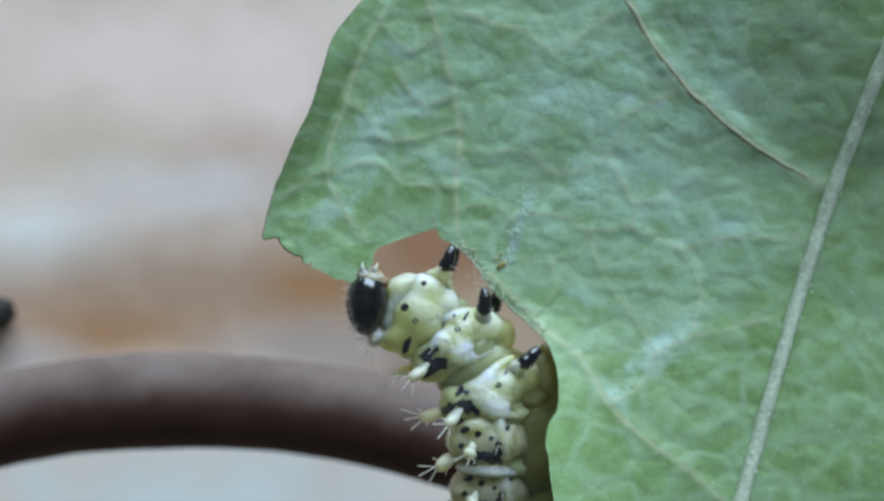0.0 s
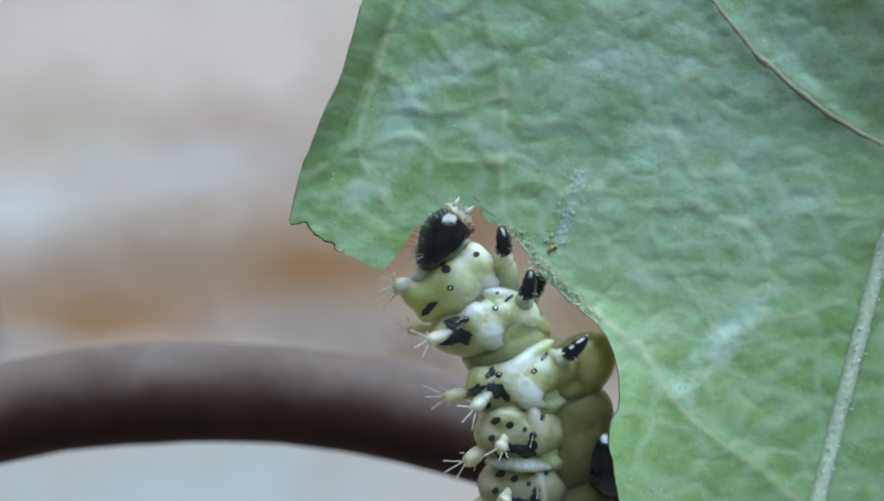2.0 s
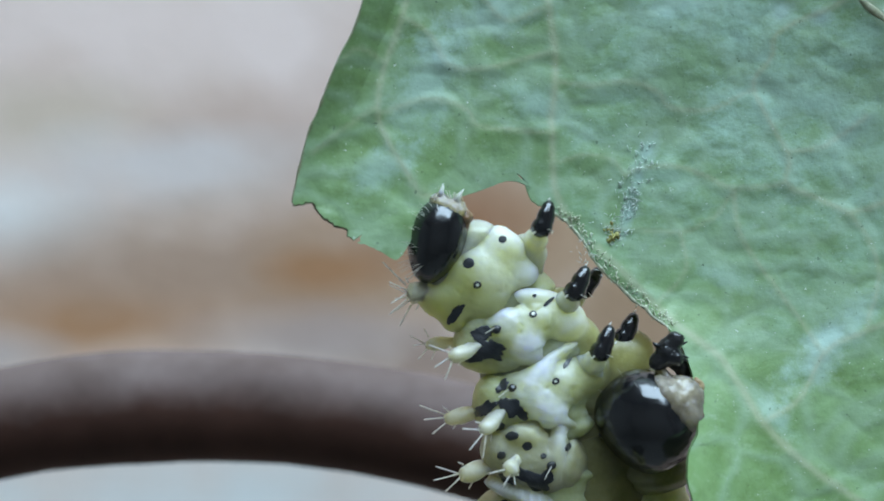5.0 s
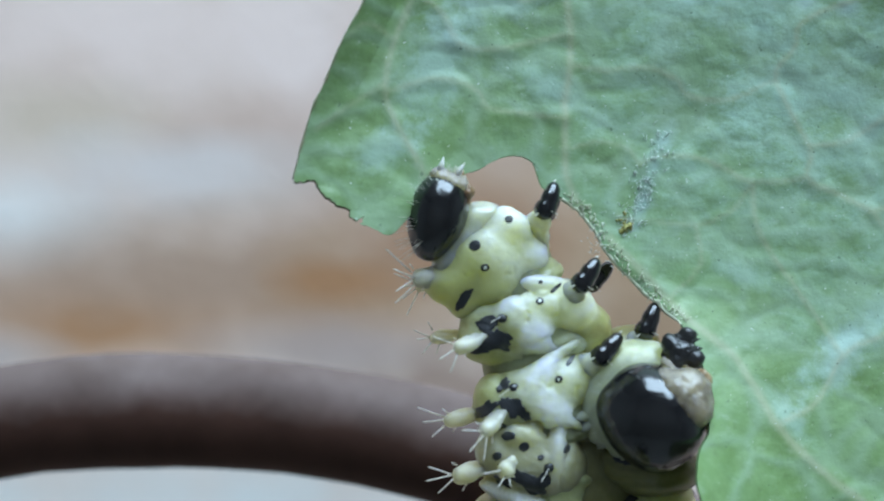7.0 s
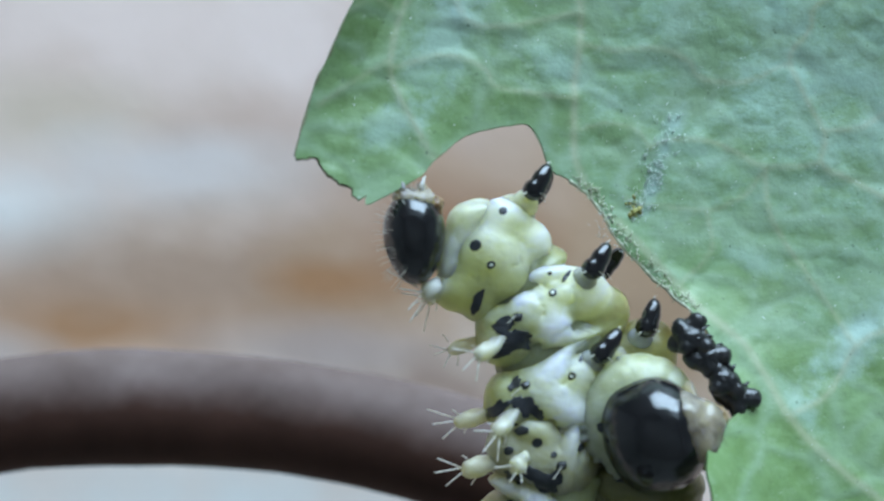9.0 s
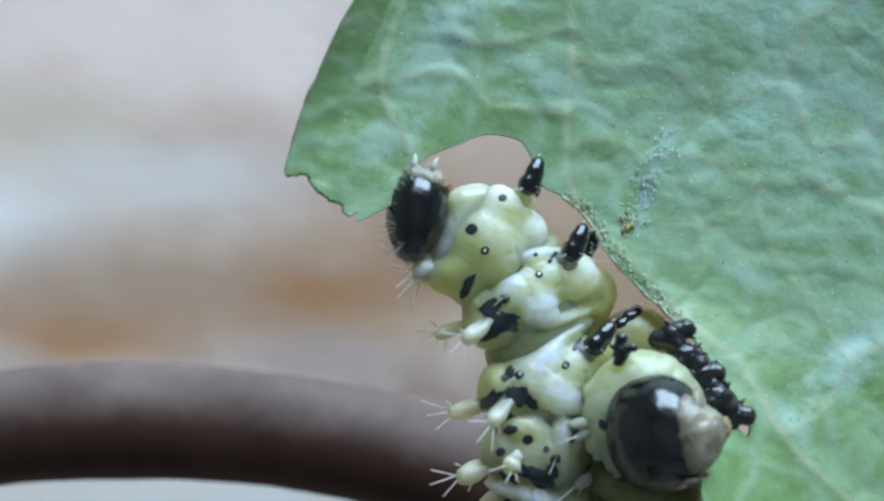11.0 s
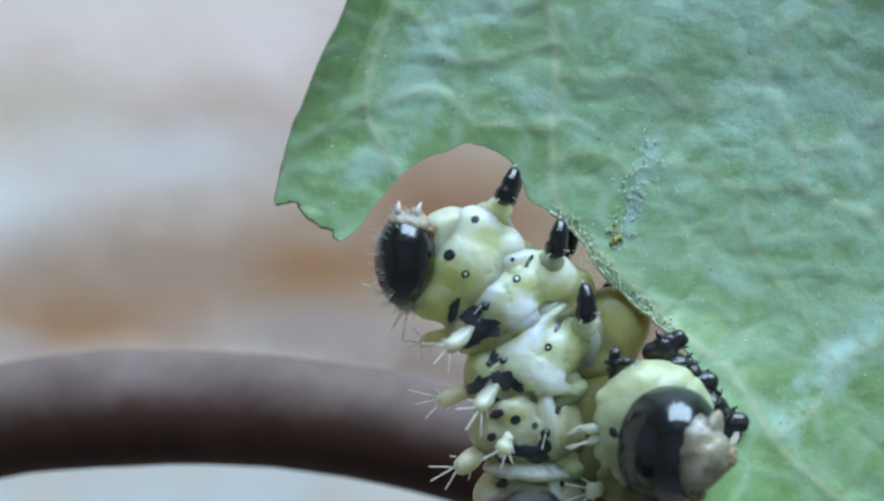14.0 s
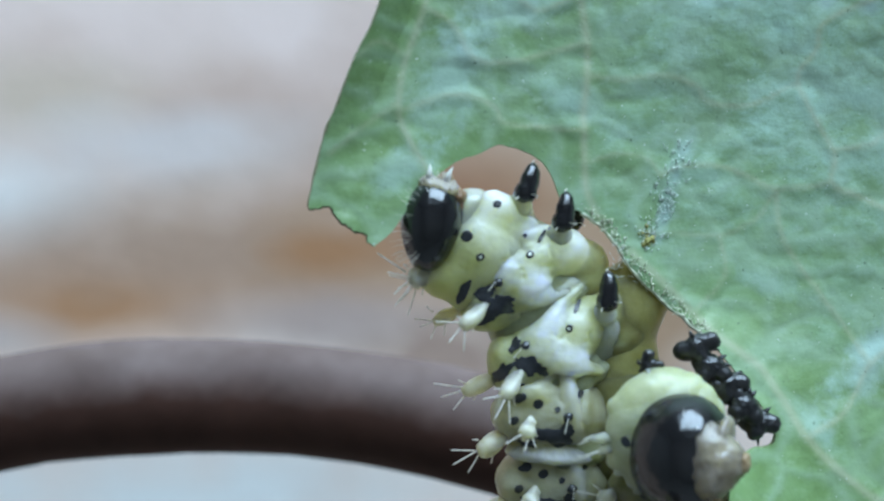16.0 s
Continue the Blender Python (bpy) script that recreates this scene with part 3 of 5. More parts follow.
# the bite, from the lobe to the flank, at the times when it had reached so far
BITES = [(0.0, [(-3.10, 0.22), (-2.56, -0.03), (-1.95, -0.26), (-1.47, 0.17), (-1.32, 0.62), (-0.74, 0.89), (-0.05, 1.14), (0.50, 1.24), (0.77, 1.13)]),
         (4.0, [(-3.10, 0.22), (-2.66, 0.02), (-2.26, -0.14), (-1.78, 0.55), (-1.23, 0.95), (-0.56, 1.21), (-0.04, 1.38), (0.38, 1.23), (0.77, 0.98)]),
         (7.0, [(-3.10, 0.22), (-2.78, 0.08), (-2.45, 0.00), (-1.89, 0.63), (-1.35, 1.07), (-0.87, 1.26), (-0.44, 1.51), (0.09, 1.53), (0.54, 1.07)]),
         (9.0, [(-3.10, 0.22), (-3.00, 0.17), (-2.90, 0.17), (-2.07, 0.68), (-1.70, 1.09), (-1.21, 1.50), (-0.60, 1.71), (0.08, 1.76), (0.44, 1.13)]),
         (12.0, [(-3.10, 0.22), (-3.00, 0.24), (-2.88, 0.32), (-2.27, 0.94), (-1.83, 1.34), (-1.20, 1.65), (-0.66, 1.87), (0.06, 1.74), (0.43, 1.05)]),
         (14.5, [(-3.10, 0.22), (-2.96, 0.32), (-2.81, 0.47), (-2.34, 1.07), (-1.86, 1.58), (-1.28, 1.86), (-0.69, 2.05), (0.04, 1.74), (0.42, 1.01)])]
BITES = [(t, b + [(0.79, 0.76)]) for t, b in BITES]
# the notch that the second larva eats into the flank: its edge at first, half way and at last
NOTCHES = [(8.1, [(3.06, -1.58), (3.36, -2.04), (3.50, -2.60), (3.52, -3.20), (3.44, -3.58), (3.30, -3.78)]),
           (9.0, [(3.06, -1.58), (3.47, -2.08), (3.78, -2.66), (3.95, -3.12), (3.86, -3.45), (3.30, -3.79)]),
           (12.0, [(3.06, -1.58), (3.52, -2.12), (3.92, -2.72), (4.22, -3.25), (4.05, -3.64), (3.30, -3.80)])]


def lapped(inner, outer, by):
    """The inner edge of a piece, pushed on over its neighbour."""
    out = []
    for p, q in zip(inner, outer):
        w = math.hypot(p[0] - q[0], p[1] - q[1])
        k = by * min(1.0, w / 0.1) / max(w, 1e-6)
        out.append((p[0] + (p[0] - q[0]) * k, p[1] + (p[1] - q[1]) * k))
    return out


def bite_at(t):
    ts = [b[0] for b in BITES]
    i = min(len(ts) - 2, max(0, next((k for k in range(len(ts) - 1) if ts[k + 1] >= t), len(ts) - 2)))
    f = (t - ts[i]) / (ts[i + 1] - ts[i])
    return [tuple(np.array(p) * (1 - f) + np.array(q) * f) for p, q in zip(BITES[i][1], BITES[i + 1][1])]


def leaf():
    ob = tagged(new("leaf"), "green leaf with a pale midrib, its edge chewed away in bites", "leaf")
    ob.matrix_basis = pose(0, 0, LIFT * MM)
    inner = along(bite_at(14.5), 6, 0.035, 2.0, 0.3)
    grown, lobe, flank = along(GROWN, 10, 0.02, 7.0, 0.8), along(LOBE, 14, 0.085, 6.0, 0.18), along(FLANK, 12, 0.035, 5.0, 0.3)
    inner[0] = lobe[-1]
    inner[-1] = flank[0]
    far = [tuple(p) for p in spline(FAR, 4)]
    outline = grown + lobe[1:] + inner[1:] + flank[1:] + far[1:-1]
    blade = part("blade", sheet("blade", outline, 0.075), LEAF, ob)
    part("margin", tube("margin", [lies(*p, -0.03) for p in grown], [0.028 + 0.012 * noise.noise(Vector((*p, 1)) * 4) for p in grown], 6), MARGIN, ob, "dry brownish leaf margin")
    part("chewed_rim", tube("chewed_rim", [lies(*p, -0.03) for p in flank[:50]], [0.035 + 0.02 * noise.noise(Vector((*p, 1)) * 9) for p in flank[:50]], 7, True, 0.5), FUZZ, ob, "pale fibrous chewed rim")
    part("chewed_rim", tube("chewed_rim", [lies(*p, -0.07) for p in lobe], [0.03 + 0.02 * noise.noise(Vector((*p, 1)) * 5) for p in lobe], 6, True, 0.5), MARGIN, ob, "dry chewed rim of the lobe")
    rnd = random.Random(12)
    for _ in range(420):
        x, y = flank[rnd.randrange(0, 50)]
        x, y = x + rnd.uniform(-0.03, 0.18), y + rnd.uniform(-0.03, 0.16)
        a = rnd.uniform(0, 6.28)
        ln = rnd.uniform(0.04, 0.14)
        p0 = Vector(lies(x, y, rnd.uniform(-0.12, 0.02)))
        part("fibre", tube("fibre", [p0, p0 + Vector((math.cos(a) * ln * 0.6, math.sin(a) * ln * 0.6, 0.05)), p0 + Vector((math.cos(a) * ln, math.sin(a) * ln, 0.02))], [0.010, 0.008, 0.003], 4), FUZZ, ob)
    rib = spline([(14.39, 12.17), (13.55, 9.55), (12.71, 6.93), (11.87, 4.31), (11.04, 1.69), (10.20, -0.93), (9.36, -3.55), (8.52, -6.17), (7.68, -8.79)], 10)
    part("midrib", tube("midrib", [lies(*p, 0.02) for p in rib], [0.20 + 0.03 * noise.noise(Vector((*p, 1)) * 2) for p in rib], 10, True, 0.15), RIB, ob, "thick pale felted midrib")
    rnd = random.Random(31)
    for _ in range(110):
        x, y = rib[rnd.randrange(4, len(rib) - 10)]
        x, y = x + rnd.uniform(-0.22, 0.22), y + rnd.uniform(-0.1, 0.1)
        p0 = Vector(lies(x, y, 0.20))
        a, ln = rnd.uniform(0, 6.28), rnd.uniform(0.06, 0.16)
        part("hair", tube("hair", [p0, p0 + Vector((math.cos(a) * ln * 0.5, math.sin(a) * ln * 0.5, 0.03)), p0 + Vector((math.cos(a) * ln, math.sin(a) * ln, 0.0))], [0.012, 0.010, 0.004], 4), DOWN, ob)
    for ctrl, r in (([(4.53, 8.99), (5.49, 7.46), (6.27, 6.16), (7.37, 4.87), (8.92, 3.61), (11.10, 2.33)], 0.20),):
        line = [tuple(p) for p in spline(ctrl, 10)]
        line = [(x + 0.05 * noise.noise(Vector((x, y, r * 99)) * 1.5), y + 0.05 * noise.noise(Vector((y, x, r * 99)) * 1.5)) for x, y in line]
        part("side_vein", tube("side_vein", [lies(*p, -0.46 * r) for p in line], [0.55 * r * (1 + 0.15 * noise.noise(Vector((*p, 2)) * 3)) * min(1, (len(line) - k) / 4) for k, p in enumerate(line)], 10, True, 0.1), VEIN, ob)
    sx, sy = SCAB
    rnd = random.Random(16)
    scab = part("scab", lump("scab", [(sx, sy, swell(sx, sy) - 0.02, 0.10, 0.05, 0.05, 20), (sx + 0.09, sy + 0.05, swell(sx, sy) - 0.02, 0.07, 0.04, 0.05, 60), (sx - 0.07, sy - 0.08, swell(sx, sy) - 0.02, 0.06, 0.04, 0.05, 0)], 4, 3.0, 0.04, 0.06, 1.0), SCABBY, ob, "yellow scab on the blade")
    for _ in range(15):
        x, y, r = sx + rnd.gauss(0, 0.13), sy + rnd.gauss(0.05, 0.11), rnd.uniform(0.015, 0.04)
        part("crust", lump("crust", [(x, y, lies(x, y)[2], r * 1.4, r, r * 0.8, rnd.uniform(0, 180))], 2, 3.0, 0.01, 0.03, x), SCABBY, scab)
    rnd = random.Random(6)
    for cx, cy, n_, reach in ((sx + 0.35, sy + 0.75, 90, 0.20), (sx + 0.1, sy + 0.12, 60, 0.2), (sx - 0.5, sy - 0.35, 30, 0.25), (sx + 0.6, sy + 1.5, 50, 0.3)):
        for _ in range(n_):
            x, y = cx + rnd.gauss(0, reach * 0.6), cy + rnd.gauss(0, reach)
            a = rnd.uniform(0, 6.28)
            ln = rnd.uniform(0.04, 0.12)
            p0 = Vector(lies(x, y, 0.0))
            part("hair", tube("hair", [p0, p0 + Vector((math.cos(a) * ln * 0.5, math.sin(a) * ln * 0.5, 0.05)), p0 + Vector((math.cos(a) * ln, math.sin(a) * ln, 0.03))], [0.006, 0.0055, 0.003], 4), DOWN, ob)
    RIB_END = tuple(rib[-1])
    stalk = spline([(*RIB_END, swell(*RIB_END)), (5.4, -12.0, -1.0), (5.4, -19.0, -9.0), (5.8, -27.0, -24.0), (6.0, -33.0, -41.6)], 8)
    part("leafstalk", tube("leafstalk", stalk, [0.22 + 0.01 * i for i in range(len(stalk))], 10), RIB, ob, "pale green leafstalk")
    return ob


SCAB = (2.03, 0.23)
the_leaf = leaf()

# what is bitten off: layers between one bite and the next, cut across
MORSELS = []
steps_t = [0.0, 2.0, 4.0, 7.0, 9.0, 12.0, 14.5]
for layer, (t0, t1) in enumerate(zip(steps_t, steps_t[1:])):
    outer, inner = along(bite_at(t0), 6, 0.02, 2.0, 0.3), along(bite_at(t1), 6, 0.02 if t1 < 14 else 0.035, 2.0, 0.3)
    outer[0] = inner[0] = along(LOBE, 14, 0.085, 6.0, 0.18)[-1]
    cuts = list(range(0, len(outer), 6)) + ([] if (len(outer) - 1) % 6 == 0 else [len(outer) - 1])
    for k, (i, j) in enumerate(zip(cuts, cuts[1:])):
        ring = outer[i:j + 1] + lapped(inner, outer, 0.05)[i:j + 1][::-1]
        area = 0.5 * abs(sum(a[0] * b[1] - b[0] * a[1] for a, b in zip(ring, ring[1:] + ring[:1])))
        if area < 0.012:
            continue
        keep = [p for n_, p in enumerate(ring) if n_ == 0 or math.hypot(p[0] - ring[n_ - 1][0], p[1] - ring[n_ - 1][1]) > 0.004]
        mid = np.mean(keep, axis=0)
        me = sheet("leaf_morsel", keep, 0.14)
        me.transform(Matrix.Translation((0, 0, (0.006 + 0.003 * (5 - layer)) * MM)))
        high = lies(*mid)[2]
        bit = part("leaf_morsel", me, LEAF, the_leaf)
        MORSELS.append((bit, mid[0], mid[1], high, t0 + (t1 - t0) * (0.15 + 0.7 * (1 - k / 9))))
NIBBLES = []
for (t0, first_edge), (t1, next_edge) in zip(NOTCHES, NOTCHES[1:]):
    outer, inner = along(first_edge, 6, 0.02, 5.0, 0.3), along(next_edge, 6, 0.02, 5.0, 0.3)
    inner = lapped(inner, outer, 0.08)
    cuts = [0, 10, 16, 22, len(outer) - 1]
    for k, (i, j) in enumerate(zip(cuts, cuts[1:])):
        ring = outer[i:j + 1] + inner[i:j + 1][::-1]
        keep = [p for n_, p in enumerate(ring) if n_ == 0 or math.hypot(p[0] - ring[n_ - 1][0], p[1] - ring[n_ - 1][1]) > 0.004]
        mid = np.mean(keep, axis=0)
        me = sheet("leaf_morsel", keep, 0.12)
        me.transform(Matrix.Translation((0, 0, (0.006 if t1 > 11 else 0.010) * MM)))
        bit = part("leaf_morsel", me, LEAF, the_leaf)
        NIBBLES.append((bit, mid[0], mid[1], lies(*mid)[2], t0 + (t1 - t0) * (0.1 + 0.22 * k)))


# ---- the sawfly larvae ----
def decal(name, me, x, y, rx, ry, ang, rag, seed, material, parent, lift=0.012):
    """A thin dark plate that lies on the skin, with a ragged outline."""
    tree = BVHTree.FromPolygons([v.co for v in me.vertices], [p.vertices for p in me.polygons])
    ca, sa = math.cos(radians(ang)), math.sin(radians(ang))
    rings, spokes = 7, 40
    verts, faces = [], []
    last = None
    for i in range(rings + 1):
        for k in range(spokes):
            th = 2 * math.pi * k / spokes
            w = Vector((math.cos(th), math.sin(th), seed))
            r = i / rings * (1 + rag * (0.45 * noise.noise(w * 1.3) + 0.35 * noise.noise(w * 3.1)))
            u, v = rx * r * math.cos(th), ry * r * math.sin(th)
            hit = tree.ray_cast(Vector(((x + u * ca - v * sa) * MM, (y + u * sa + v * ca) * MM, 0.004)), Vector((0, 0, -1)))
            if hit[0] is not None and hit[0].z > -0.0005:
                last = (hit[0] + hit[1] * (lift if i < rings else -0.01) * MM)[:]
            if last is None:
                return None
            verts.append(last)
    for i in range(rings):
        o = i * spokes
        faces += [(o + k, o + (k + 1) % spokes, o + spokes + (k + 1) % spokes, o + spokes + k) for k in range(spokes)]
    plate = mesh_of(name, verts, faces)
    if sum(p.normal.z for p in plate.polygons) < 0:
        plate.flip_normals()
    return part(name, plate, material, parent)


def dot(me, x, y, r, parent, ring=False):
    decal("spot", me, x, y, r, r * 0.85, 40, 0.15, x * 7, SPOT, parent)
    if ring:
        decal("spot_centre", me, x, y, r * 0.42, r * 0.36, 40, 0.1, y * 7, WHITE, parent, 0.02)


def bristles(root, way, count, length, spread, seed, parent, thick=0.013):
    rnd = random.Random(seed)
    way = Vector(way).normalized()
    for _ in range(count):
        d = (way + Vector([rnd.uniform(-1, 1) * spread for _ in range(3)])).normalized()
        ln = length * rnd.uniform(0.6, 1.15)
        p = Vector(root) + Vector([rnd.uniform(-0.05, 0.05) for _ in range(3)])
        bend = Vector([rnd.uniform(-0.06, 0.06) for _ in range(3)]) * ln
        part("bristle", tube("bristle", [p, p + d * ln * 0.5 + bend * 0.4, p + d * ln * 0.92 + bend, p + d * ln + bend], [thick, thick * 0.78, thick * 0.82, thick * 0.45], 6), BRISTLE, parent)


def tubercle(base, tip, r, parent, seed, material=None, count=3, length=0.42):
    """A plump barrel of a wart that ends in a few stiff, blunt bristles."""
    a, b = Vector(base), Vector(tip)
    rad = [r * k for k in (0.92, 0.90, 0.96, 1.04, 1.06, 1.02, 0.90, 0.66, 0.22)]
    pts = [a + (b - a) * t + Vector((noise.noise(Vector((t * 4, seed, 0))), noise.noise(Vector((t * 4, seed, 5))), 0)) * r * 0.25 for t in (0, 0.16, 0.34, 0.5, 0.66, 0.8, 0.9, 0.97, 1.0)]
    ob = part("tubercle", tube("tubercle", pts, rad, 16, True, 0.6), material or CREAM, parent)
    way = (b - a).normalized()
    side = way.cross(Vector((0, 0, 1))).normalized()
    for k in (-1, 1):
        q = a + (b - a) * (0.74 + 0.1 * k) + side * r * 0.95 * k
        bristles(q, way * 0.7 + side * 0.9 * k, 1, length * 0.42, 0.3, seed + k, ob, 0.018)
    rnd = random.Random(seed * 3)
    for k in range(min(count, 4)):
        lean = side * (0.75 * (k - (min(count, 4) - 1) / 2)) + Vector((0, 0, rnd.uniform(-0.3, 0.4)))
        bristles(b - (b - a) * 0.06 + side * r * 0.4 * (k - (min(count, 4) - 1) / 2), way + lean, 1, length * 1.25, 0.16, seed * 5 + k, ob, 0.019)


def knob(me, x, y, parent, seed):
    z, nrm = front(me, x, y)
    c = Vector((x, y, z))
    part("knob", lump("knob", [(0, 0, 0, 0.10, 0.085, 0.09, 30)], 3, 3.0, 0.02, 0.1, seed), SPOT, parent, "small dark knob").location = c * MM
    bristles(c + nrm * 0.05, nrm + Vector((-0.2, -0.8, 0)), 1, 0.35, 0.2, seed, parent, 0.012)


def segment(name, blobs, material, larva, fold, seed, level=6):
    me = lump(name, blobs, level, 2.7, 0.02, 0.6, seed, fold)
    return part(name, me, material, larva), me


def sculpt(name, blobs, creases, seed, material, larva, level=6, melt=0.045, wrinkle=0.019, label=""):
    """A soft body: overlapping ellipsoids (x, y, z, a, b, c, angle, pigment), melted into one another, with sharp creases (x, y, x, y, depth)."""
    dirs, faces = BALLS[level]
    c0 = np.array(blobs[0][:3], float)

    def fields(p):
        out = []
        for x, y, z, a, b, c, ang, _ in blobs:
            q = p - (x, y, z)
            ca, sa = math.cos(radians(ang)), math.sin(radians(ang))
            u, w, h = (q[:, 0] * ca + q[:, 1] * sa) / a, (-q[:, 0] * sa + q[:, 1] * ca) / b, q[:, 2] / c
            out.append((np.sqrt(u * u + w * w + h * h) - 1) * (0.5 * min(a, b, c) + 0.5 * (a * b * c) ** (1 / 3)))
        return np.array(out)

    def solid(p):
        d = fields(p)
        low = d.min(axis=0)
        return low - melt * np.log(np.exp(-(d - low) / melt).sum(axis=0))
    lo, hi = np.zeros(len(dirs)), np.full(len(dirs), 0.1)
    for r in np.linspace(2.6, 0.1, 50):
        fresh = (lo == 0) & (solid(c0 + dirs * r) < 0)
        lo[fresh], hi[fresh] = r, r + 2.5 / 49
    for _ in range(9):
        mid = (lo + hi) / 2
        ins = solid(c0 + dirs * mid[:, None]) < 0
        lo, hi = np.where(ins, mid, lo), np.where(ins, hi, mid)
    v = c0 + dirs * lo[:, None]
    d = fields(v)
    share = np.exp(-(d - d.min(axis=0)) / 0.055)
    share /= share.sum(axis=0)
    soft = np.array([noise.fractal(Vector(p) / 0.42 + Vector((seed, 0, 0)), 0.7, 2.0, 3) for p in v])
    fine = np.array([noise.ridged_multi_fractal(Vector((p[0] / 0.55 + p[1] / 0.9, p[1] / 0.22, seed)), 1.0, 2.0, 2, 1.0, 2.0) for p in v])
    bump = wrinkle * (0.9 * soft + 0.8 * (fine - 1))
    for x0, y0, x1, y1, deep in creases:
        f = np.clip(((v[:, 0] - x0) * (x1 - x0) + (v[:, 1] - y0) * (y1 - y0)) / ((x1 - x0) ** 2 + (y1 - y0) ** 2), 0, 1)
        wob = 0.04 * np.sin(7 * f + seed)
        away = np.hypot(v[:, 0] - x0 - f * (x1 - x0) + wob, v[:, 1] - y0 - f * (y1 - y0) - wob)
        bump -= np.where(v[:, 2] > -0.1, 1, 0) * deep * np.exp(-(away / 0.045) ** 2) * np.sin(math.pi * (0.1 + 0.8 * f))
    me = mesh_of(name, ((v + dirs * bump[:, None]) * MM).tolist(), faces)
    for label_, sign in (("pale", "w"), ("amber", "a"), ("lemon", "y")):
        amount = sum((share[k] * (0.55 if blob[7].islower() else 1.0) for k, blob in enumerate(blobs) if blob[7].lower() == sign), np.zeros(len(v)))
        me.attributes.new(label_, "FLOAT", "POINT").data.foreach_set("value", np.clip(amount * (1 + 0.5 * soft), 0, 1))
    return part(name, me, material, larva, label), me


def head_shell(larva, name, label, rx, ry, rz, hairs, seed, full=False):
    """A shining black head; its mouth points along +y."""
    me = lump(name, [(0, 0.02, 0, rx * 0.98, ry * 0.86, rz, 0), (0, ry * 0.24, 0.03, rx * 0.90, ry * 0.72, rz * 0.96, 0), (0, -ry * 0.42, -0.05, rx * (0.9 if full else 0.66), ry * 0.55, rz * 0.8, 0)], 6, 3.2, 0.006, 0.25, seed)
    ob = part(name, me, BLACK, larva, label)
    part("lip", lump("lip", [(0.06, ry * 0.80, 0.10, rx * 0.78, 0.17, rz * 0.62, -10), (-0.16, ry * 0.92, 0.18, 0.15, 0.12, 0.16, 20), (0.22, ry * 0.88, 0.20, 0.16, 0.13, 0.17, -25)], 5, 3.0, 0.035, 0.10, seed), IVORY, ob, "translucent ivory lip")
    for x, lean in ((0.20, 0.10), (-0.15, -0.06)):
        part("mandible", tube("mandible", [(x, ry * 0.86, 0.14), (x + lean * 0.5, ry * 1.02, 0.2), (x + lean * 0.3, ry * 1.13, 0.2)], [0.09, 0.06, 0.015], 8), AMBER, ob, "amber mandible")
        part("palp", tube("palp", [(x - 0.03, ry * 0.92, 0.28), (x - 0.02, ry * 1.10, 0.32), (x + lean * 0.4, ry * 1.27, 0.28)], [0.075, 0.05, 0.012], 8), BRISTLE, ob, "short white palp")
    part("cheek", lump("cheek", [(rx * 0.72, ry * 0.66, 0.16, 0.14, 0.18, 0.18, -30), (rx * 0.80, ry * 0.48, 0.12, 0.10, 0.14, 0.14, -10)], 4, 3.0, 0.03, 0.1, seed + 2), AMBER, ob, "amber cheek beside the mouth")
    bristles((0.05, ry * 0.94, 0.22), (0.0, 1, 0.5), 12, 0.20, 0.85, seed + 40, ob, 0.008)
    part("eye", lump("eye", [(0, 0, 0, 0.08, 0.08, 0.05, 0)], 3), BLACK, ob, "round black eye").location = Vector((-0.1, ry * 0.38, rz * 0.93)) * MM
    rnd = random.Random(seed)
    for _ in range(hairs):
        a, b = rnd.uniform(100, 250), rnd.uniform(-25, 50)
        d = Vector((math.cos(radians(a)) * math.cos(radians(b)), math.sin(radians(a)) * math.cos(radians(b)), math.sin(radians(b))))
        p = Vector((d.x * rx, d.y * ry, d.z * rz)) * 0.98
        w = (d + Vector((-0.25, 0.1, 0.1))).normalized()
        part("hair", tube("hair", [p, p + w * 0.12, p + w * rnd.uniform(0.20, 0.32) + Vector((0, -0.03, 0))], [0.0042, 0.0035, 0.002], 4), BRISTLE, ob)
    return ob


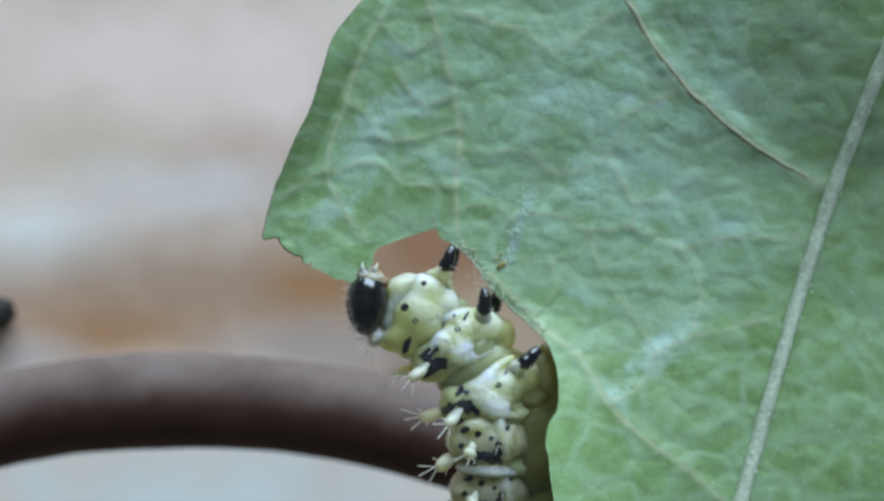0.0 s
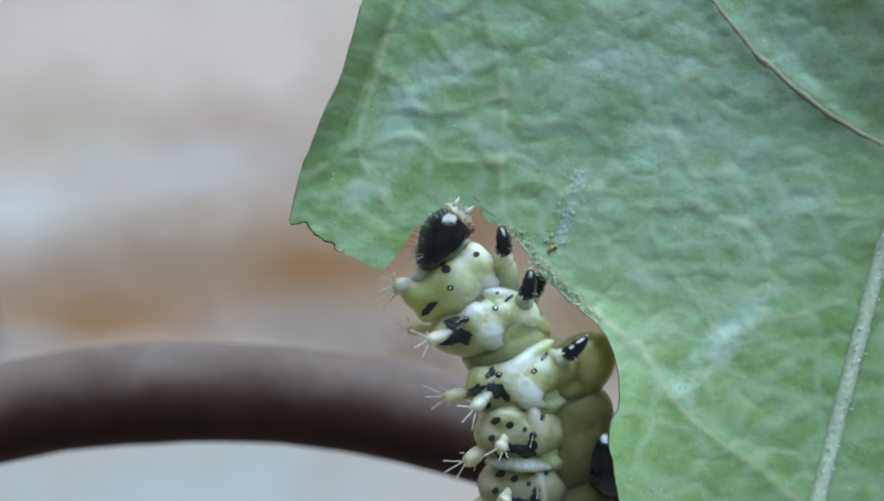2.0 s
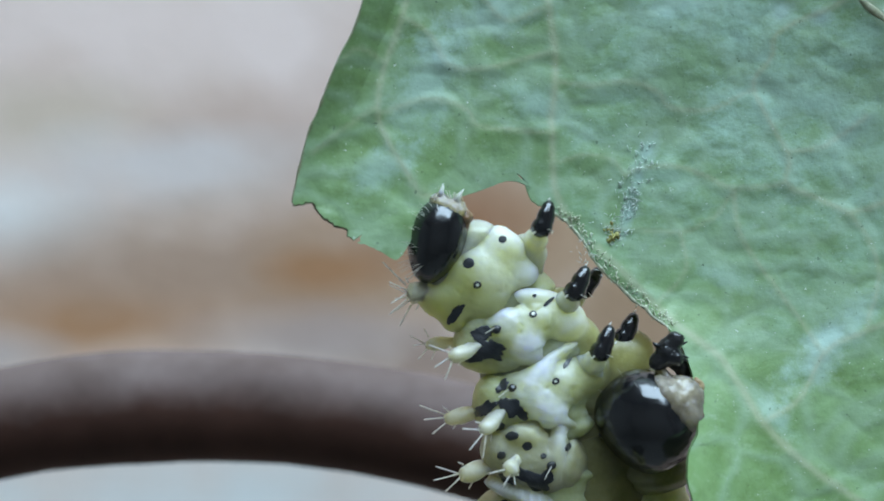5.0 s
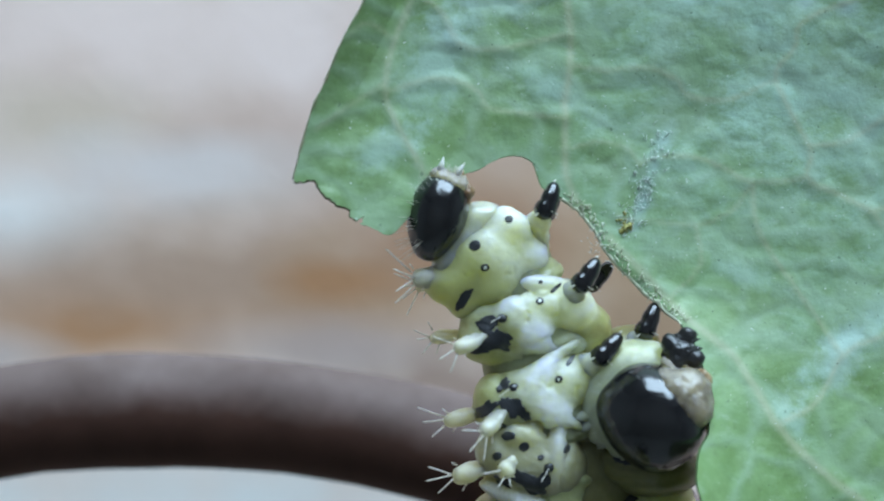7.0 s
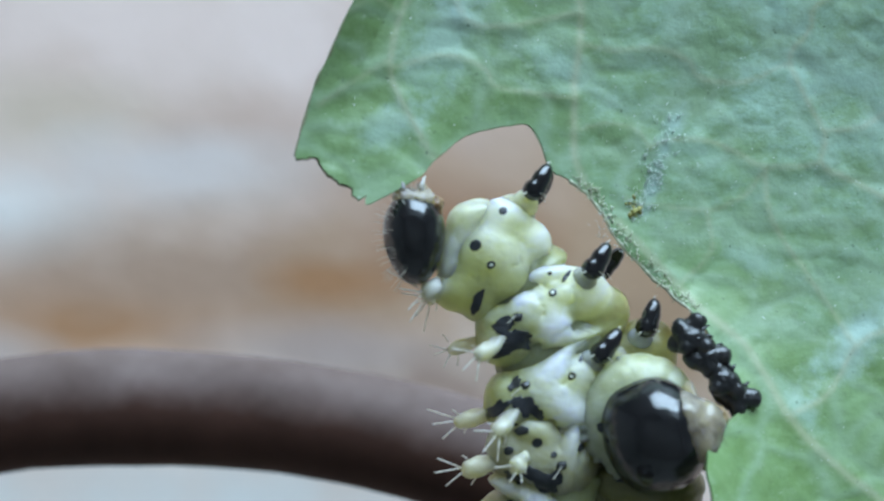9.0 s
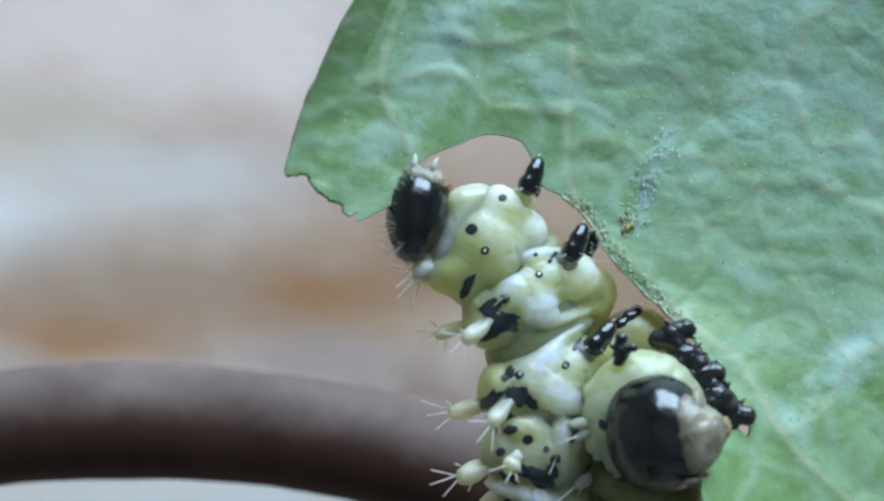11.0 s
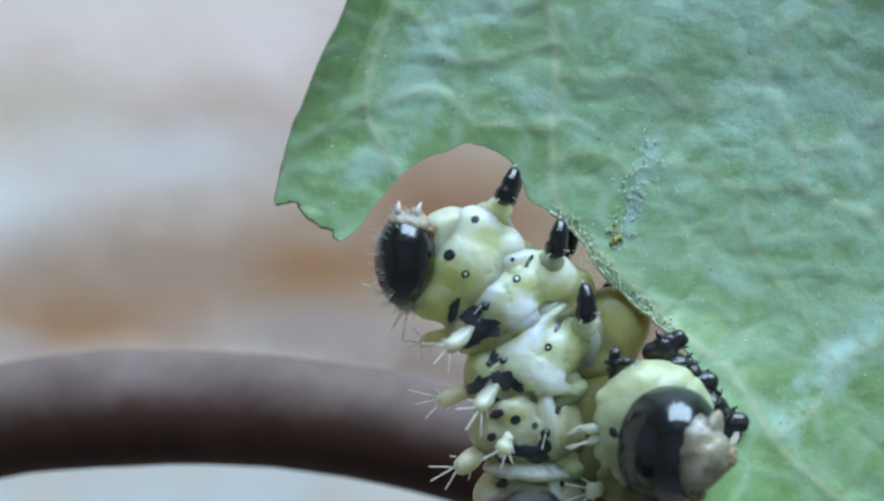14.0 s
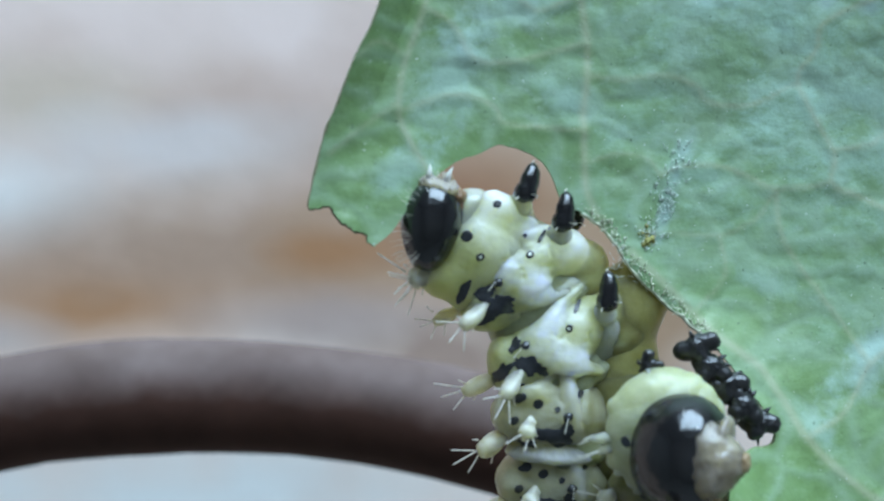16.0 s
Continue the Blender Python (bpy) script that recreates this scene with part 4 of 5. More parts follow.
def leg_of(larva, length=0.62, root=True):
    """A short black jointed leg with a claw; it points along +y from its base."""
    pts = [(0, -0.16, 0), (0, -0.06, 0.01), (0.005, 0.05, 0.02), (0.01, 0.15, 0.02), (0.012, 0.2, 0.02), (0.0, 0.3, 0.02), (-0.01, 0.4, 0.01), (-0.01, 0.44, 0.01), (-0.02, 0.52, 0.0), (-0.035, 0.6, -0.02), (-0.05, length + 0.04, -0.05)]
    rad = [0.08, 0.20, 0.22, 0.212, 0.185, 0.19, 0.175, 0.155, 0.14, 0.105, 0.03]
    pts, rad = [(x, y * 0.92, z) for x, y, z in pts], [r * 0.95 for r in rad]
    ob = part("leg", tube("leg", pts, rad, 16, True, 0.08), BLACK, larva, "shining black leg")
    if root:
        part("leg_root", lump("leg_root", [(0.01, -0.20, -0.14, 0.24, 0.22, 0.20, 0), (-0.03, -0.46, -0.36, 0.40, 0.34, 0.26, 0), (-0.10, -0.80, -0.56, 0.54, 0.42, 0.30, 0)], 4, 3.0, 0.015, 0.3, length), COLLAR, ob, "glassy pale leg root")
    part("claw", tube("claw", [(-0.03, 0.92 * length - 0.03, -0.02), (-0.06, 0.92 * length + 0.05, -0.04), (-0.03, 0.92 * length + 0.11, -0.1)], [0.03, 0.022, 0.005], 6), BRISTLE, ob, "thin pale claw")
    bristles((0.1, 0.05, 0.06), (0.6, -0.2, 0.4), 3, 0.2, 0.5, length * 7, ob, 0.008)
    bristles((-0.05, -0.06, 0.08), (-0.4, -0.8, 0.5), 1, 0.22, 0.1, length * 9, ob, 0.02)
    return ob


def grip_leg(larva, seed):
    """A stout black leg that grips the leaf's edge; it points along +y."""
    k = 0.55 if seed == 0 else 0.88
    me = lump("leg", [(0, 0, 0, 0.27 * k, 0.32 * k, 0.24 * k, 10), (0.10, 0.30 * k, 0.05, 0.20 * k, 0.18 * k, 0.17 * k, -25), (-0.13, -0.24 * k, -0.05, 0.25 * k, 0.20 * k, 0.2 * k, 25), (0.16, -0.08, 0.08, 0.15 * k, 0.2 * k, 0.15 * k, 40)], 5, 2.8, 0.02, 0.16, seed * 3.0)
    ob = part("leg", me, GRIP, larva, "stout black leg gripping the leaf")
    rnd = random.Random(70 + seed)
    for _ in range(5):
        a, up = rnd.uniform(-20, 200), rnd.uniform(-0.1, 0.2)
        d = Vector((math.cos(radians(a)), math.sin(radians(a)), up))
        part("claw", tube("claw", [d * 0.2 * k, d * 0.34 * k, d * 0.46 * k + Vector((0.04, 0, -0.03))], [0.07 * k, 0.05 * k, 0.01], 6), GRIP, ob, "short black claw")
    return ob


def feeding_larva():
    ob = tagged(new("sawfly_larva"), "pale spotted sawfly larva with black head feeding on the leaf", "larva", "larvae on the leaf")
    ob.matrix_basis = pose(0, 0, LIFT * MM)
    parts = {}
    t1, m = sculpt("prothorax", [(0.06, -0.32, -0.10, 1.04, 0.74, 0.70, 62, "y"), (0.14, -0.17, 0.34, 0.55, 0.40, 0.34, -28, "w"), (-0.18, -0.30, 0.26, 0.40, 0.42, 0.36, 40, "y"),
                                 (0.24, 0.42, 0.22, 0.46, 0.33, 0.36, 20, "w"), (0.08, 0.64, 0.22, 0.19, 0.16, 0.24, 30, "w"), (-0.32, -0.82, 0.06, 0.62, 0.40, 0.44, 48, "Y"),
                                 (-0.78, -0.96, 0.12, 0.34, 0.18, 0.24, 30, "W"), (0.70, 0.05, 0.02, 0.50, 0.46, 0.42, 10, "w"), (0.42, -0.72, 0.12, 0.50, 0.36, 0.42, 30, "y"), (0.0, -1.20, 0.04, 0.32, 0.26, 0.36, 60, "Y")],
                   [(0.50, -0.50, 0.64, -0.20, 0.04), (0.48, 0.10, 0.95, -0.10, 0.03), (-0.30, -0.75, -0.10, -0.66, 0.02)], 1.0, SKIN, ob, 6, 0.08, 0.012)
    sculpt("collar", [(-0.42, -0.06, 0.02, 0.86, 0.42, 0.52, 76, ""), (-0.50, 0.34, 0.08, 0.34, 0.30, 0.40, 60, ""), (-0.22, 0.50, 0.05, 0.36, 0.24, 0.40, 30, ""), (-0.66, -0.58, 0.05, 0.36, 0.22, 0.40, 84, "")],
           [(-0.62, -0.40, -0.55, 0.30, 0.03)], 3.0, COLLAR, t1, 5, 0.05, 0.008, "glassy pale collar behind the head")
    dot(m, -0.252, -0.122, 0.125, t1)
    dot(m, 0.07, -0.446, 0.09, t1, True)
    dot(m, 0.182, 0.569, 0.09, t1)
    decal("spot", m, -0.09, -1.15, 0.26, 0.10, 75, 0.5, 3.0, SPOT, t1)
    tubercle((-0.68, -0.88, 0.20), (-1.14, -1.10, 0.40), 0.17, t1, 11, CREAM, 6, 0.46)
    tubercle((-0.66, -0.98, -0.1), (-1.02, -1.26, -0.1), 0.13, t1, 12, None, 4, 0.4)
    parts["prothorax"] = t1
    t2, m = sculpt("mesothorax", [(0.12, -0.12, -0.14, 1.28, 0.66, 0.76, 40, ""), (-0.06, -0.06, 0.36, 0.36, 0.30, 0.28, 22, "W"), (0.34, -0.27, 0.38, 0.46, 0.35, 0.29, -36, "W"),
                                  (0.40, 0.26, 0.24, 0.36, 0.26, 0.32, 20, "w"), (0.12, 0.58, 0.14, 0.52, 0.18, 0.34, 22, "w"), (-0.38, -0.74, 0.06, 0.52, 0.42, 0.52, 45, ""), (-0.62, -0.36, 0.0, 0.40, 0.34, 0.44, 40, ""),
                                  (0.92, 0.30, -0.04, 0.56, 0.44, 0.44, 35, "w"), (1.20, 0.02, -0.32, 0.72, 0.60, 0.44, 25, "a"), (1.15, -0.50, -0.42, 0.66, 0.50, 0.42, 25, "A"), (0.62, -0.58, 0.04, 0.80, 0.15, 0.40, 24, ""), (0.34, -0.82, -0.10, 0.80, 0.22, 0.46, 26, "y")],
                   [(0.10, 0.06, 0.24, -0.30, 0.05), (0.05, 0.36, 0.62, 0.50, 0.05), (0.62, 0.02, 0.74, 0.44, 0.05), (-0.30, 0.30, 0.06, 0.40, 0.04), (0.0, -0.66, 1.0, -0.22, 0.06)], 2.0, SKIN, ob)
    dot(m, 0.281, 0.276, 0.085, t2, True)
    dot(m, 0.18, 0.62, 0.045, t2)
    knob(m, -0.281, -0.276, t2, 21)
    decal("black_plate", m, -0.22, -0.66, 0.37, 0.23, -8, 1.1, 5.0, SPOT, t2)
    decal("black_plate", m, -0.50, -0.46, 0.25, 0.14, 30, 0.9, 8.0, SPOT, t2)
    decal("black_plate", m, -0.56, -0.96, 0.27, 0.12, 15, 0.9, 9.0, SPOT, t2)
    decal("spot", m, 0.50, 0.62, 0.16, 0.045, 60, 0.4, 6.0, SPOT, t2)
    tubercle((-0.50, -0.72, 0.45), (-0.92, -1.12, 0.78), 0.15, t2, 22, None, 3)
    tubercle((-0.85, -0.85, -0.2), (-1.42, -1.12, -0.2), 0.13, t2, 23)
    parts["mesothorax"] = t2
    # amber blobs on the right: belly colour plus painted shade towards the other larva
    t3, m = sculpt("metathorax", [(0.08, -0.20, -0.14, 1.30, 0.74, 0.76, 30, ""), (-0.04, 0.04, 0.36, 0.58, 0.25, 0.28, 50, "W"), (0.30, -0.38, 0.37, 0.52, 0.36, 0.31, -42, "W"),
                                  (0.56, 0.12, 0.26, 0.30, 0.32, 0.30, 0, "w"), (0.34, 0.60, 0.06, 0.56, 0.15, 0.36, 34, ""), (0.16, 0.44, 0.14, 0.40, 0.14, 0.34, 40, "w"), (-0.48, -0.62, 0.04, 0.52, 0.42, 0.52, 40, ""),
                                  (-0.74, -0.28, 0.0, 0.36, 0.32, 0.42, 40, ""), (0.98, 0.22, -0.08, 0.52, 0.40, 0.42, 25, "a"), (1.32, -0.10, -0.36, 0.82, 0.66, 0.44, 25, "A"), (1.45, 0.42, -0.40, 0.66, 0.50, 0.42, 30, "A"), (0.72, -0.66, 0.0, 0.42, 0.16, 0.42, -20, "a"), (0.10, -0.88, -0.06, 0.66, 0.22, 0.46, 0, "y")],
                   [(0.12, 0.04, 0.40, -0.10, 0.05), (0.34, 0.02, 0.42, 0.34, 0.05), (0.70, -0.16, 0.92, 0.06, 0.05), (-0.40, -0.80, 0.60, -0.74, 0.05), (1.0, 0.5, 1.7, 0.2, 0.03)], 3.0, SKIN, ob)
    dot(m, 0.406, 0.127, 0.085, t3, True)
    knob(m, -0.406, -0.127, t3, 31)
    decal("black_plate", m, -0.34, -0.52, 0.33, 0.20, -30, 1.1, 12.0, SPOT, t3)
    decal("black_plate", m, -0.86, -0.62, 0.27, 0.13, 50, 0.9, 13.0, SPOT, t3)
    decal("black_plate", m, -0.62, -0.92, 0.21, 0.12, 30, 0.9, 14.0, SPOT, t3)
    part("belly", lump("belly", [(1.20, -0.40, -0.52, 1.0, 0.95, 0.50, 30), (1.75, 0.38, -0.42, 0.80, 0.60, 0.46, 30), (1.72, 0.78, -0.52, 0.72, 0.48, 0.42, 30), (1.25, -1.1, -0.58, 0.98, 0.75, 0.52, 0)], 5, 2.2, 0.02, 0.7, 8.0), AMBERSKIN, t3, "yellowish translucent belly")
    decal("black_plate", m, -0.60, -0.12, 0.17, 0.08, 60, 0.9, 15.0, SPOT, t3)
    decal("spot", m, 0.62, 0.52, 0.17, 0.045, 55, 0.4, 6.5, SPOT, t3)
    tubercle((-0.56, -0.62, 0.45), (-0.90, -1.06, 0.78), 0.15, t3, 32, None, 3)
    tubercle((-0.95, -0.75, -0.1), (-1.62, -1.0, -0.1), 0.14, t3, 33)
    parts["metathorax"] = t3
    for i in range(4):
        # right-hand amber blobs and belly: olive skin, its shade put into the colour
        a, m = sculpt("abdomen_segment", [(-0.02, -0.16, -0.14, 1.06, 0.80, 0.76, 0, ""), (0.37, 0.16, 0.34, 0.58, 0.19, 0.28, -77, "w"), (-0.36, 0.28, 0.30, 0.46, 0.27, 0.34, 6, "y"), (-0.76, -0.14, 0.10, 0.34, 0.40, 0.46, 0, ""),
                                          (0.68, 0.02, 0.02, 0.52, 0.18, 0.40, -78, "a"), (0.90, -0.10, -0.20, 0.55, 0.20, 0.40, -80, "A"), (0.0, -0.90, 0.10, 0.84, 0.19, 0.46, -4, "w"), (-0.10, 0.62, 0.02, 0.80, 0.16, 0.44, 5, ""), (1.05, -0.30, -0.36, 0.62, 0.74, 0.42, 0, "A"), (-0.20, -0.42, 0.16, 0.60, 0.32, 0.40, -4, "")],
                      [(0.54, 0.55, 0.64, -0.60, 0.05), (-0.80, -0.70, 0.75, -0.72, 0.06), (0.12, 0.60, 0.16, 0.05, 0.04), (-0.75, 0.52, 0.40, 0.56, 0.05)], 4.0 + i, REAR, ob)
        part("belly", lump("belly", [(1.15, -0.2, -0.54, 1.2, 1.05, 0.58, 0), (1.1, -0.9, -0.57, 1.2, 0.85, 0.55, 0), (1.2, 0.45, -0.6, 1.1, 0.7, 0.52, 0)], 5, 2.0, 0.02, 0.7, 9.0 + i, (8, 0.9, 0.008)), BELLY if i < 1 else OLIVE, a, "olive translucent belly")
        dot(m, -0.28, 0.12, 0.11, a)
        dot(m, -0.71, -0.20, 0.10, a)
        dot(m, 0.08, 0.02, 0.07, a)
        decal("spot", m, -0.62, 0.22, 0.14, 0.09, 30, 0.5, 44.0 + i, SPOT, a)
        decal("spot", m, -0.46, -0.62, 0.20, 0.10, -20, 0.7, 47.0 + i, SPOT, a)
        decal("spot", m, 0.52, 0.30, 0.09, 0.07, 60, 0.4, 49.0 + i, SPOT, a)
        knob(m, 0.28, -0.12, a, 41 + i)
        decal("black_plate", m, -0.14, -0.46, 0.50, 0.15, -4, 1.1, 22.0 + i, SPOT, a)
        decal("black_plate", m, 0.12, -0.56, 0.26, 0.13, -12, 0.9, 33.0 + i, SPOT, a)
        decal("black_plate", m, 0.26, -0.38, 0.15, 0.20, 0, 0.8, 27.0 + i, SPOT, a)
        tubercle((-0.42, -0.22, 0.6), (-0.52, -0.46, 0.92), 0.14, a, 51 + i, None, 3, 0.36)
        tubercle((-0.76, -0.50, 0.1), (-1.36, -0.86, 0.2), 0.16, a, 61 + i, None, 3, 0.46)
        parts["abdomen_%d" % i] = a
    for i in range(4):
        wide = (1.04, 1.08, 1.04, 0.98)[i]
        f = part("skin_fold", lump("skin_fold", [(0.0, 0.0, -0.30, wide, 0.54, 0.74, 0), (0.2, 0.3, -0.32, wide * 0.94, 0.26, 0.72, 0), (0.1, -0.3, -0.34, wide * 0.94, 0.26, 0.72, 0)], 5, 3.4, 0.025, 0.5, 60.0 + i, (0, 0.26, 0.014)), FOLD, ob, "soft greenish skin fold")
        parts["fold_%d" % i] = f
    parts["head"] = head_shell(ob, "head", "shining black head with pale mouthparts", 0.56, 0.87, 0.60, 60, 5)
    for i in range(6):
        parts["leg_%d" % i] = leg_of(ob)
    return ob, parts


def climbing_larva(label, legs):
    ob = tagged(new("sawfly_larva"), label, "larva", "larvae on the leaf")
    ob.matrix_basis = pose(0, 0, LIFT * MM)
    parts = {"head": head_shell(ob, "head", "round shining black head with amber mouthparts", 1.02, 0.93, 0.86, 10, 8, True)}
    part("face", lump("face", [(0.0, 0.58, 0.36, 0.66, 0.44, 0.50, 0), (0.04, 0.98, 0.36, 0.36, 0.28, 0.32, 0), (0.30, 0.70, 0.44, 0.34, 0.30, 0.36, 0)], 5, 2.6, 0.03, 0.2, 4.0), FACE, parts["head"], "ivory face with an amber mouth")
    part("mandible", lump("mandible", [(0.02, 1.20, 0.32, 0.18, 0.13, 0.18, 0)], 4, 3.0, 0.03, 0.15, 2.0), AMBER, parts["head"], "amber mandible")
    c, m = segment("prothorax", [(0, 0, 0.0, 1.02, 1.08, 0.54, 0), (-0.08, 0.12, 0.08, 0.95, 0.98, 0.48, 0)] + [(0.98 * math.cos(radians(a)), 1.02 * math.sin(radians(a)), 0.02, r, r * 0.8, 0.20, a) for a, r in ((104, 0.16), (152, 0.20), (205, 0.22), (232, 0.16))],
                   PALE, ob, (35, 0.42, 0.015), 14.0, 6)
    for k, (a, r) in enumerate(((183, 0.34), (190, 0.24), (216, 0.12), (148, 0.10), (110, 0.16), (84, 0.10), (240, 0.12))):
        d = Vector((math.cos(radians(a)), math.sin(radians(a)), 0.1))
        bend = Vector((-d.y, d.x, 0.1)) * (0.06 if k % 2 else -0.05)
        spike = part("spike", tube("spike", [d * 0.80, d * 1.02, d * (1.06 + r * 0.6) + bend * 0.5, d * (1.08 + r * 1.1) + bend], [0.26, 0.15 if r > 0.2 else 0.1, 0.09, 0.04], 10, True, 0.3), PALE, c, "soft pale spike")
        if r > 0.2:
            bristles(d * (1.06 + r) + bend, d, 3, 0.34, 0.5, 90 + k, spike, 0.016)
    decal("spot", m, -0.86, -0.05, 0.08, 0.11, 20, 0.4, 1.0, SPOT, c)
    parts["prothorax"] = c
    for i in range(4):
        s, m = segment("body_segment", [(0, 0, 0, 1.1, 0.6, 0.95, 0), (0.2, -0.3, 0.0, 0.9, 0.45, 0.9, 0)], YELLOW if i else OLIVE, ob, (0, 0.35, 0.03), 15.0 + i, 5)
        decal("black_plate", m, -0.4, 0.1, 0.31, 0.16, 10, 0.9, 31.0 + i, SPOT, s)
        tubercle((-0.9, 0.0, 0.2), (-1.35, -0.1, 0.3), 0.13, s, 81 + i)
        parts["segment_%d" % i] = s
    for i in range(legs):
        parts["leg_%d" % i] = grip_leg(ob, i)
    return ob, parts


FEEDER, feeder = feeding_larva()
CLIMBER, climber = climbing_larva("pale sawfly larva with round black head climbing the leaf edge", 6)
PASSER, passer = climbing_larva("pale sawfly larva with a black head rising near the others", 0)


# ---- what moves ----
def near(x, y, z, a=0.0, lean=0.0, nod=0.0):
    """A pose in a larva's own space, in millimetres."""
    return pose(x * MM, y * MM, z * MM, nod, lean, a)


def motions():
    head_rows = [
        (0.0, -1.578, -0.795, -3.6), (0.5, -1.431, -0.253, -14.4), (1.0, -1.342, 0.036, -22.4), (1.5, -0.962, 0.023, -26.7),
        (2.0, -0.701, 0.473, -32.8), (2.5, -1.714, -0.768, 11.4), (3.0, -1.572, -0.433, -0.1), (3.5, -1.582, -0.020, -13.5),
        (4.0, -1.363, 0.230, -20.6), (6.5, -1.806, 0.124, -8.4), (7.0, -1.618, 0.356, -14.4), (7.5, -1.175, 0.771, -26.0),
        (8.0, -0.736, 1.113, -34.4), (8.5, -1.018, 0.702, -24.5), (9.0, -2.101, -0.405, 4.1), (9.5, -1.747, 0.275, -12.1),
        (12.0, -2.018, 0.330, -3.6), (12.5, -1.836, 0.654, -14.1), (13.0, -1.648, 0.859, -20.3), (13.5, -1.343, 1.049, -26.4),
        (14.0, -1.960, -0.138, -3.8), (14.5, -2.209, -0.009, 8.0), (15.0, -2.286, 0.485, -9.4), (15.5, -2.152, 0.699, -12.8),
        (16.0, -2.067, 0.587, -8.7),
    ]
    walk(feeder["head"], [(t, near(x, y, 0.34, a)) for t, x, y, a in head_rows])
    prothorax = [
        (0.0, -0.295, -0.804, -6.4), (0.5, -0.382, -0.521, -15.9), (1.0, -0.501, -0.315, -19.7), (1.5, -0.381, -0.442, -21.4),
        (2.0, -0.324, -0.266, -33.0), (2.5, -0.496, -0.693, -4.4), (3.0, -0.476, -0.526, -11.3), (3.5, -0.611, -0.348, -20.1),
        (4.0, -0.617, -0.277, -28.5), (6.5, -0.646, -0.215, -15.1), (7.0, -0.624, -0.158, -19.3), (7.5, -0.557, -0.009, -26.8),
        (8.0, -0.504, 0.164, -37.7), (8.5, -0.536, -0.062, -28.8), (9.0, -0.721, -0.427, -4.9), (9.5, -0.512, 0.016, -18.4),
        (12.0, -0.735, 0.264, -7.1), (12.5, -0.745, 0.410, -16.9), (13.0, -0.854, 0.437, -20.8), (13.5, -0.845, 0.492, -24.8),
        (14.0, -0.882, 0.067, -4.4), (14.5, -0.910, 0.173, 0.0), (15.0, -1.091, 0.467, -9.1), (15.5, -1.072, 0.496, -9.8),
        (16.0, -1.155, 0.443, -12.6),
    ]
    mesothorax = [
        (0.0, 0.559, -1.736, -2.3), (0.5, 0.447, -1.584, -8.8), (1.0, 0.251, -1.396, -17.0), (1.5, 0.285, -1.428, -19.9),
        (2.0, 0.209, -1.320, -25.1), (2.5, 0.364, -1.590, -8.0), (3.0, 0.368, -1.590, -11.6), (3.5, 0.140, -1.490, -20.8),
        (4.0, -0.020, -1.412, -26.9), (6.5, -0.020, -1.423, -15.6), (7.0, -0.013, -1.383, -19.0), (7.5, -0.075, -1.224, -24.1),
        (8.0, -0.183, -1.152, -28.9), (8.5, -0.102, -1.221, -28.6), (9.0, 0.142, -1.584, -7.9), (9.5, 0.049, -1.303, -18.6),
        (12.0, -0.001, -0.779, -0.3), (12.5, -0.155, -0.574, -15.8), (13.0, -0.313, -0.462, -19.6), (13.5, -0.342, -0.433, -22.0),
        (14.0, -0.198, -0.733, -5.0), (14.5, -0.061, -0.819, 0.0), (15.0, -0.329, -0.498, -13.1), (15.5, -0.507, -0.261, -0.6),
        (16.0, -0.563, -0.234, -3.9),
    ]
    metathorax = [
        (0.0, 1.523, -3.068, -4.6), (0.5, 1.371, -2.948, -6.2), (1.0, 1.153, -2.801, -7.9), (1.5, 1.154, -2.824, -7.9), (2.0, 1.060, -2.774, -12.2),
        (2.5, 1.242, -2.947, -8.0), (3.0, 1.216, -2.966, -9.2), (3.5, 0.697, -2.732, -7.3), (4.0, 0.393, -2.591, -12.2), (6.5, 0.322, -2.779, -3.3),
        (7.0, 0.297, -2.762, -6.4), (7.5, 0.226, -2.533, -7.9), (8.0, 0.041, -2.578, -13.3), (8.5, 0.155, -2.670, -13.2), (9.0, 0.430, -2.961, -4.2),
        (9.5, 0.263, -2.710, -5.4), (12.0, 0.536, -2.193, -2.7), (12.5, 0.286, -1.756, -6.3), (13.0, 0.163, -1.590, -8.2),
        (13.5, 0.105, -1.552, -10.9), (14.0, 0.262, -1.867, -1.8), (14.5, 0.432, -1.961, 0.0), (15.0, 0.149, -1.551, -0.5),
        (15.5, 0.080, -1.525, 3.7), (16.0, 0.040, -1.510, 3.0),
    ]
    belly = [
        (0.0, 1.658, -4.398, -1.3), (0.5, 1.494, -4.303, -1.7), (1.0, 1.284, -4.204, -1.9), (1.5, 1.277, -4.210, 0.5), (2.0, 1.150, -4.152, -1.6),
        (2.5, 1.359, -4.255, -7.8), (3.0, 1.334, -4.266, -10.4), (3.5, 0.853, -4.111, -5.2), (4.0, 0.473, -3.984, -9.3), (6.5, 0.377, -4.159, -19.7),
        (7.0, 0.315, -4.142, -16.4), (7.5, 0.269, -3.936, -14.3), (8.0, 0.086, -3.941, -19.5), (8.5, 0.162, -3.980, -24.9),
        (9.0, 0.470, -4.290, -18.8), (9.5, 0.342, -4.105, -11.5), (12.0, 0.509, -3.546, -9.7), (12.5, 0.331, -3.164, -0.2),
        (13.0, 0.207, -2.964, -0.4), (13.5, 0.159, -2.960, -1.3), (14.0, 0.331, -3.213, -1.2), (14.5, 0.545, -3.238, 0.0),
        (15.0, 0.244, -2.944, 6.6), (15.5, 0.180, -2.928, -3.7), (16.0, 0.124, -2.868, -1.7),
    ]
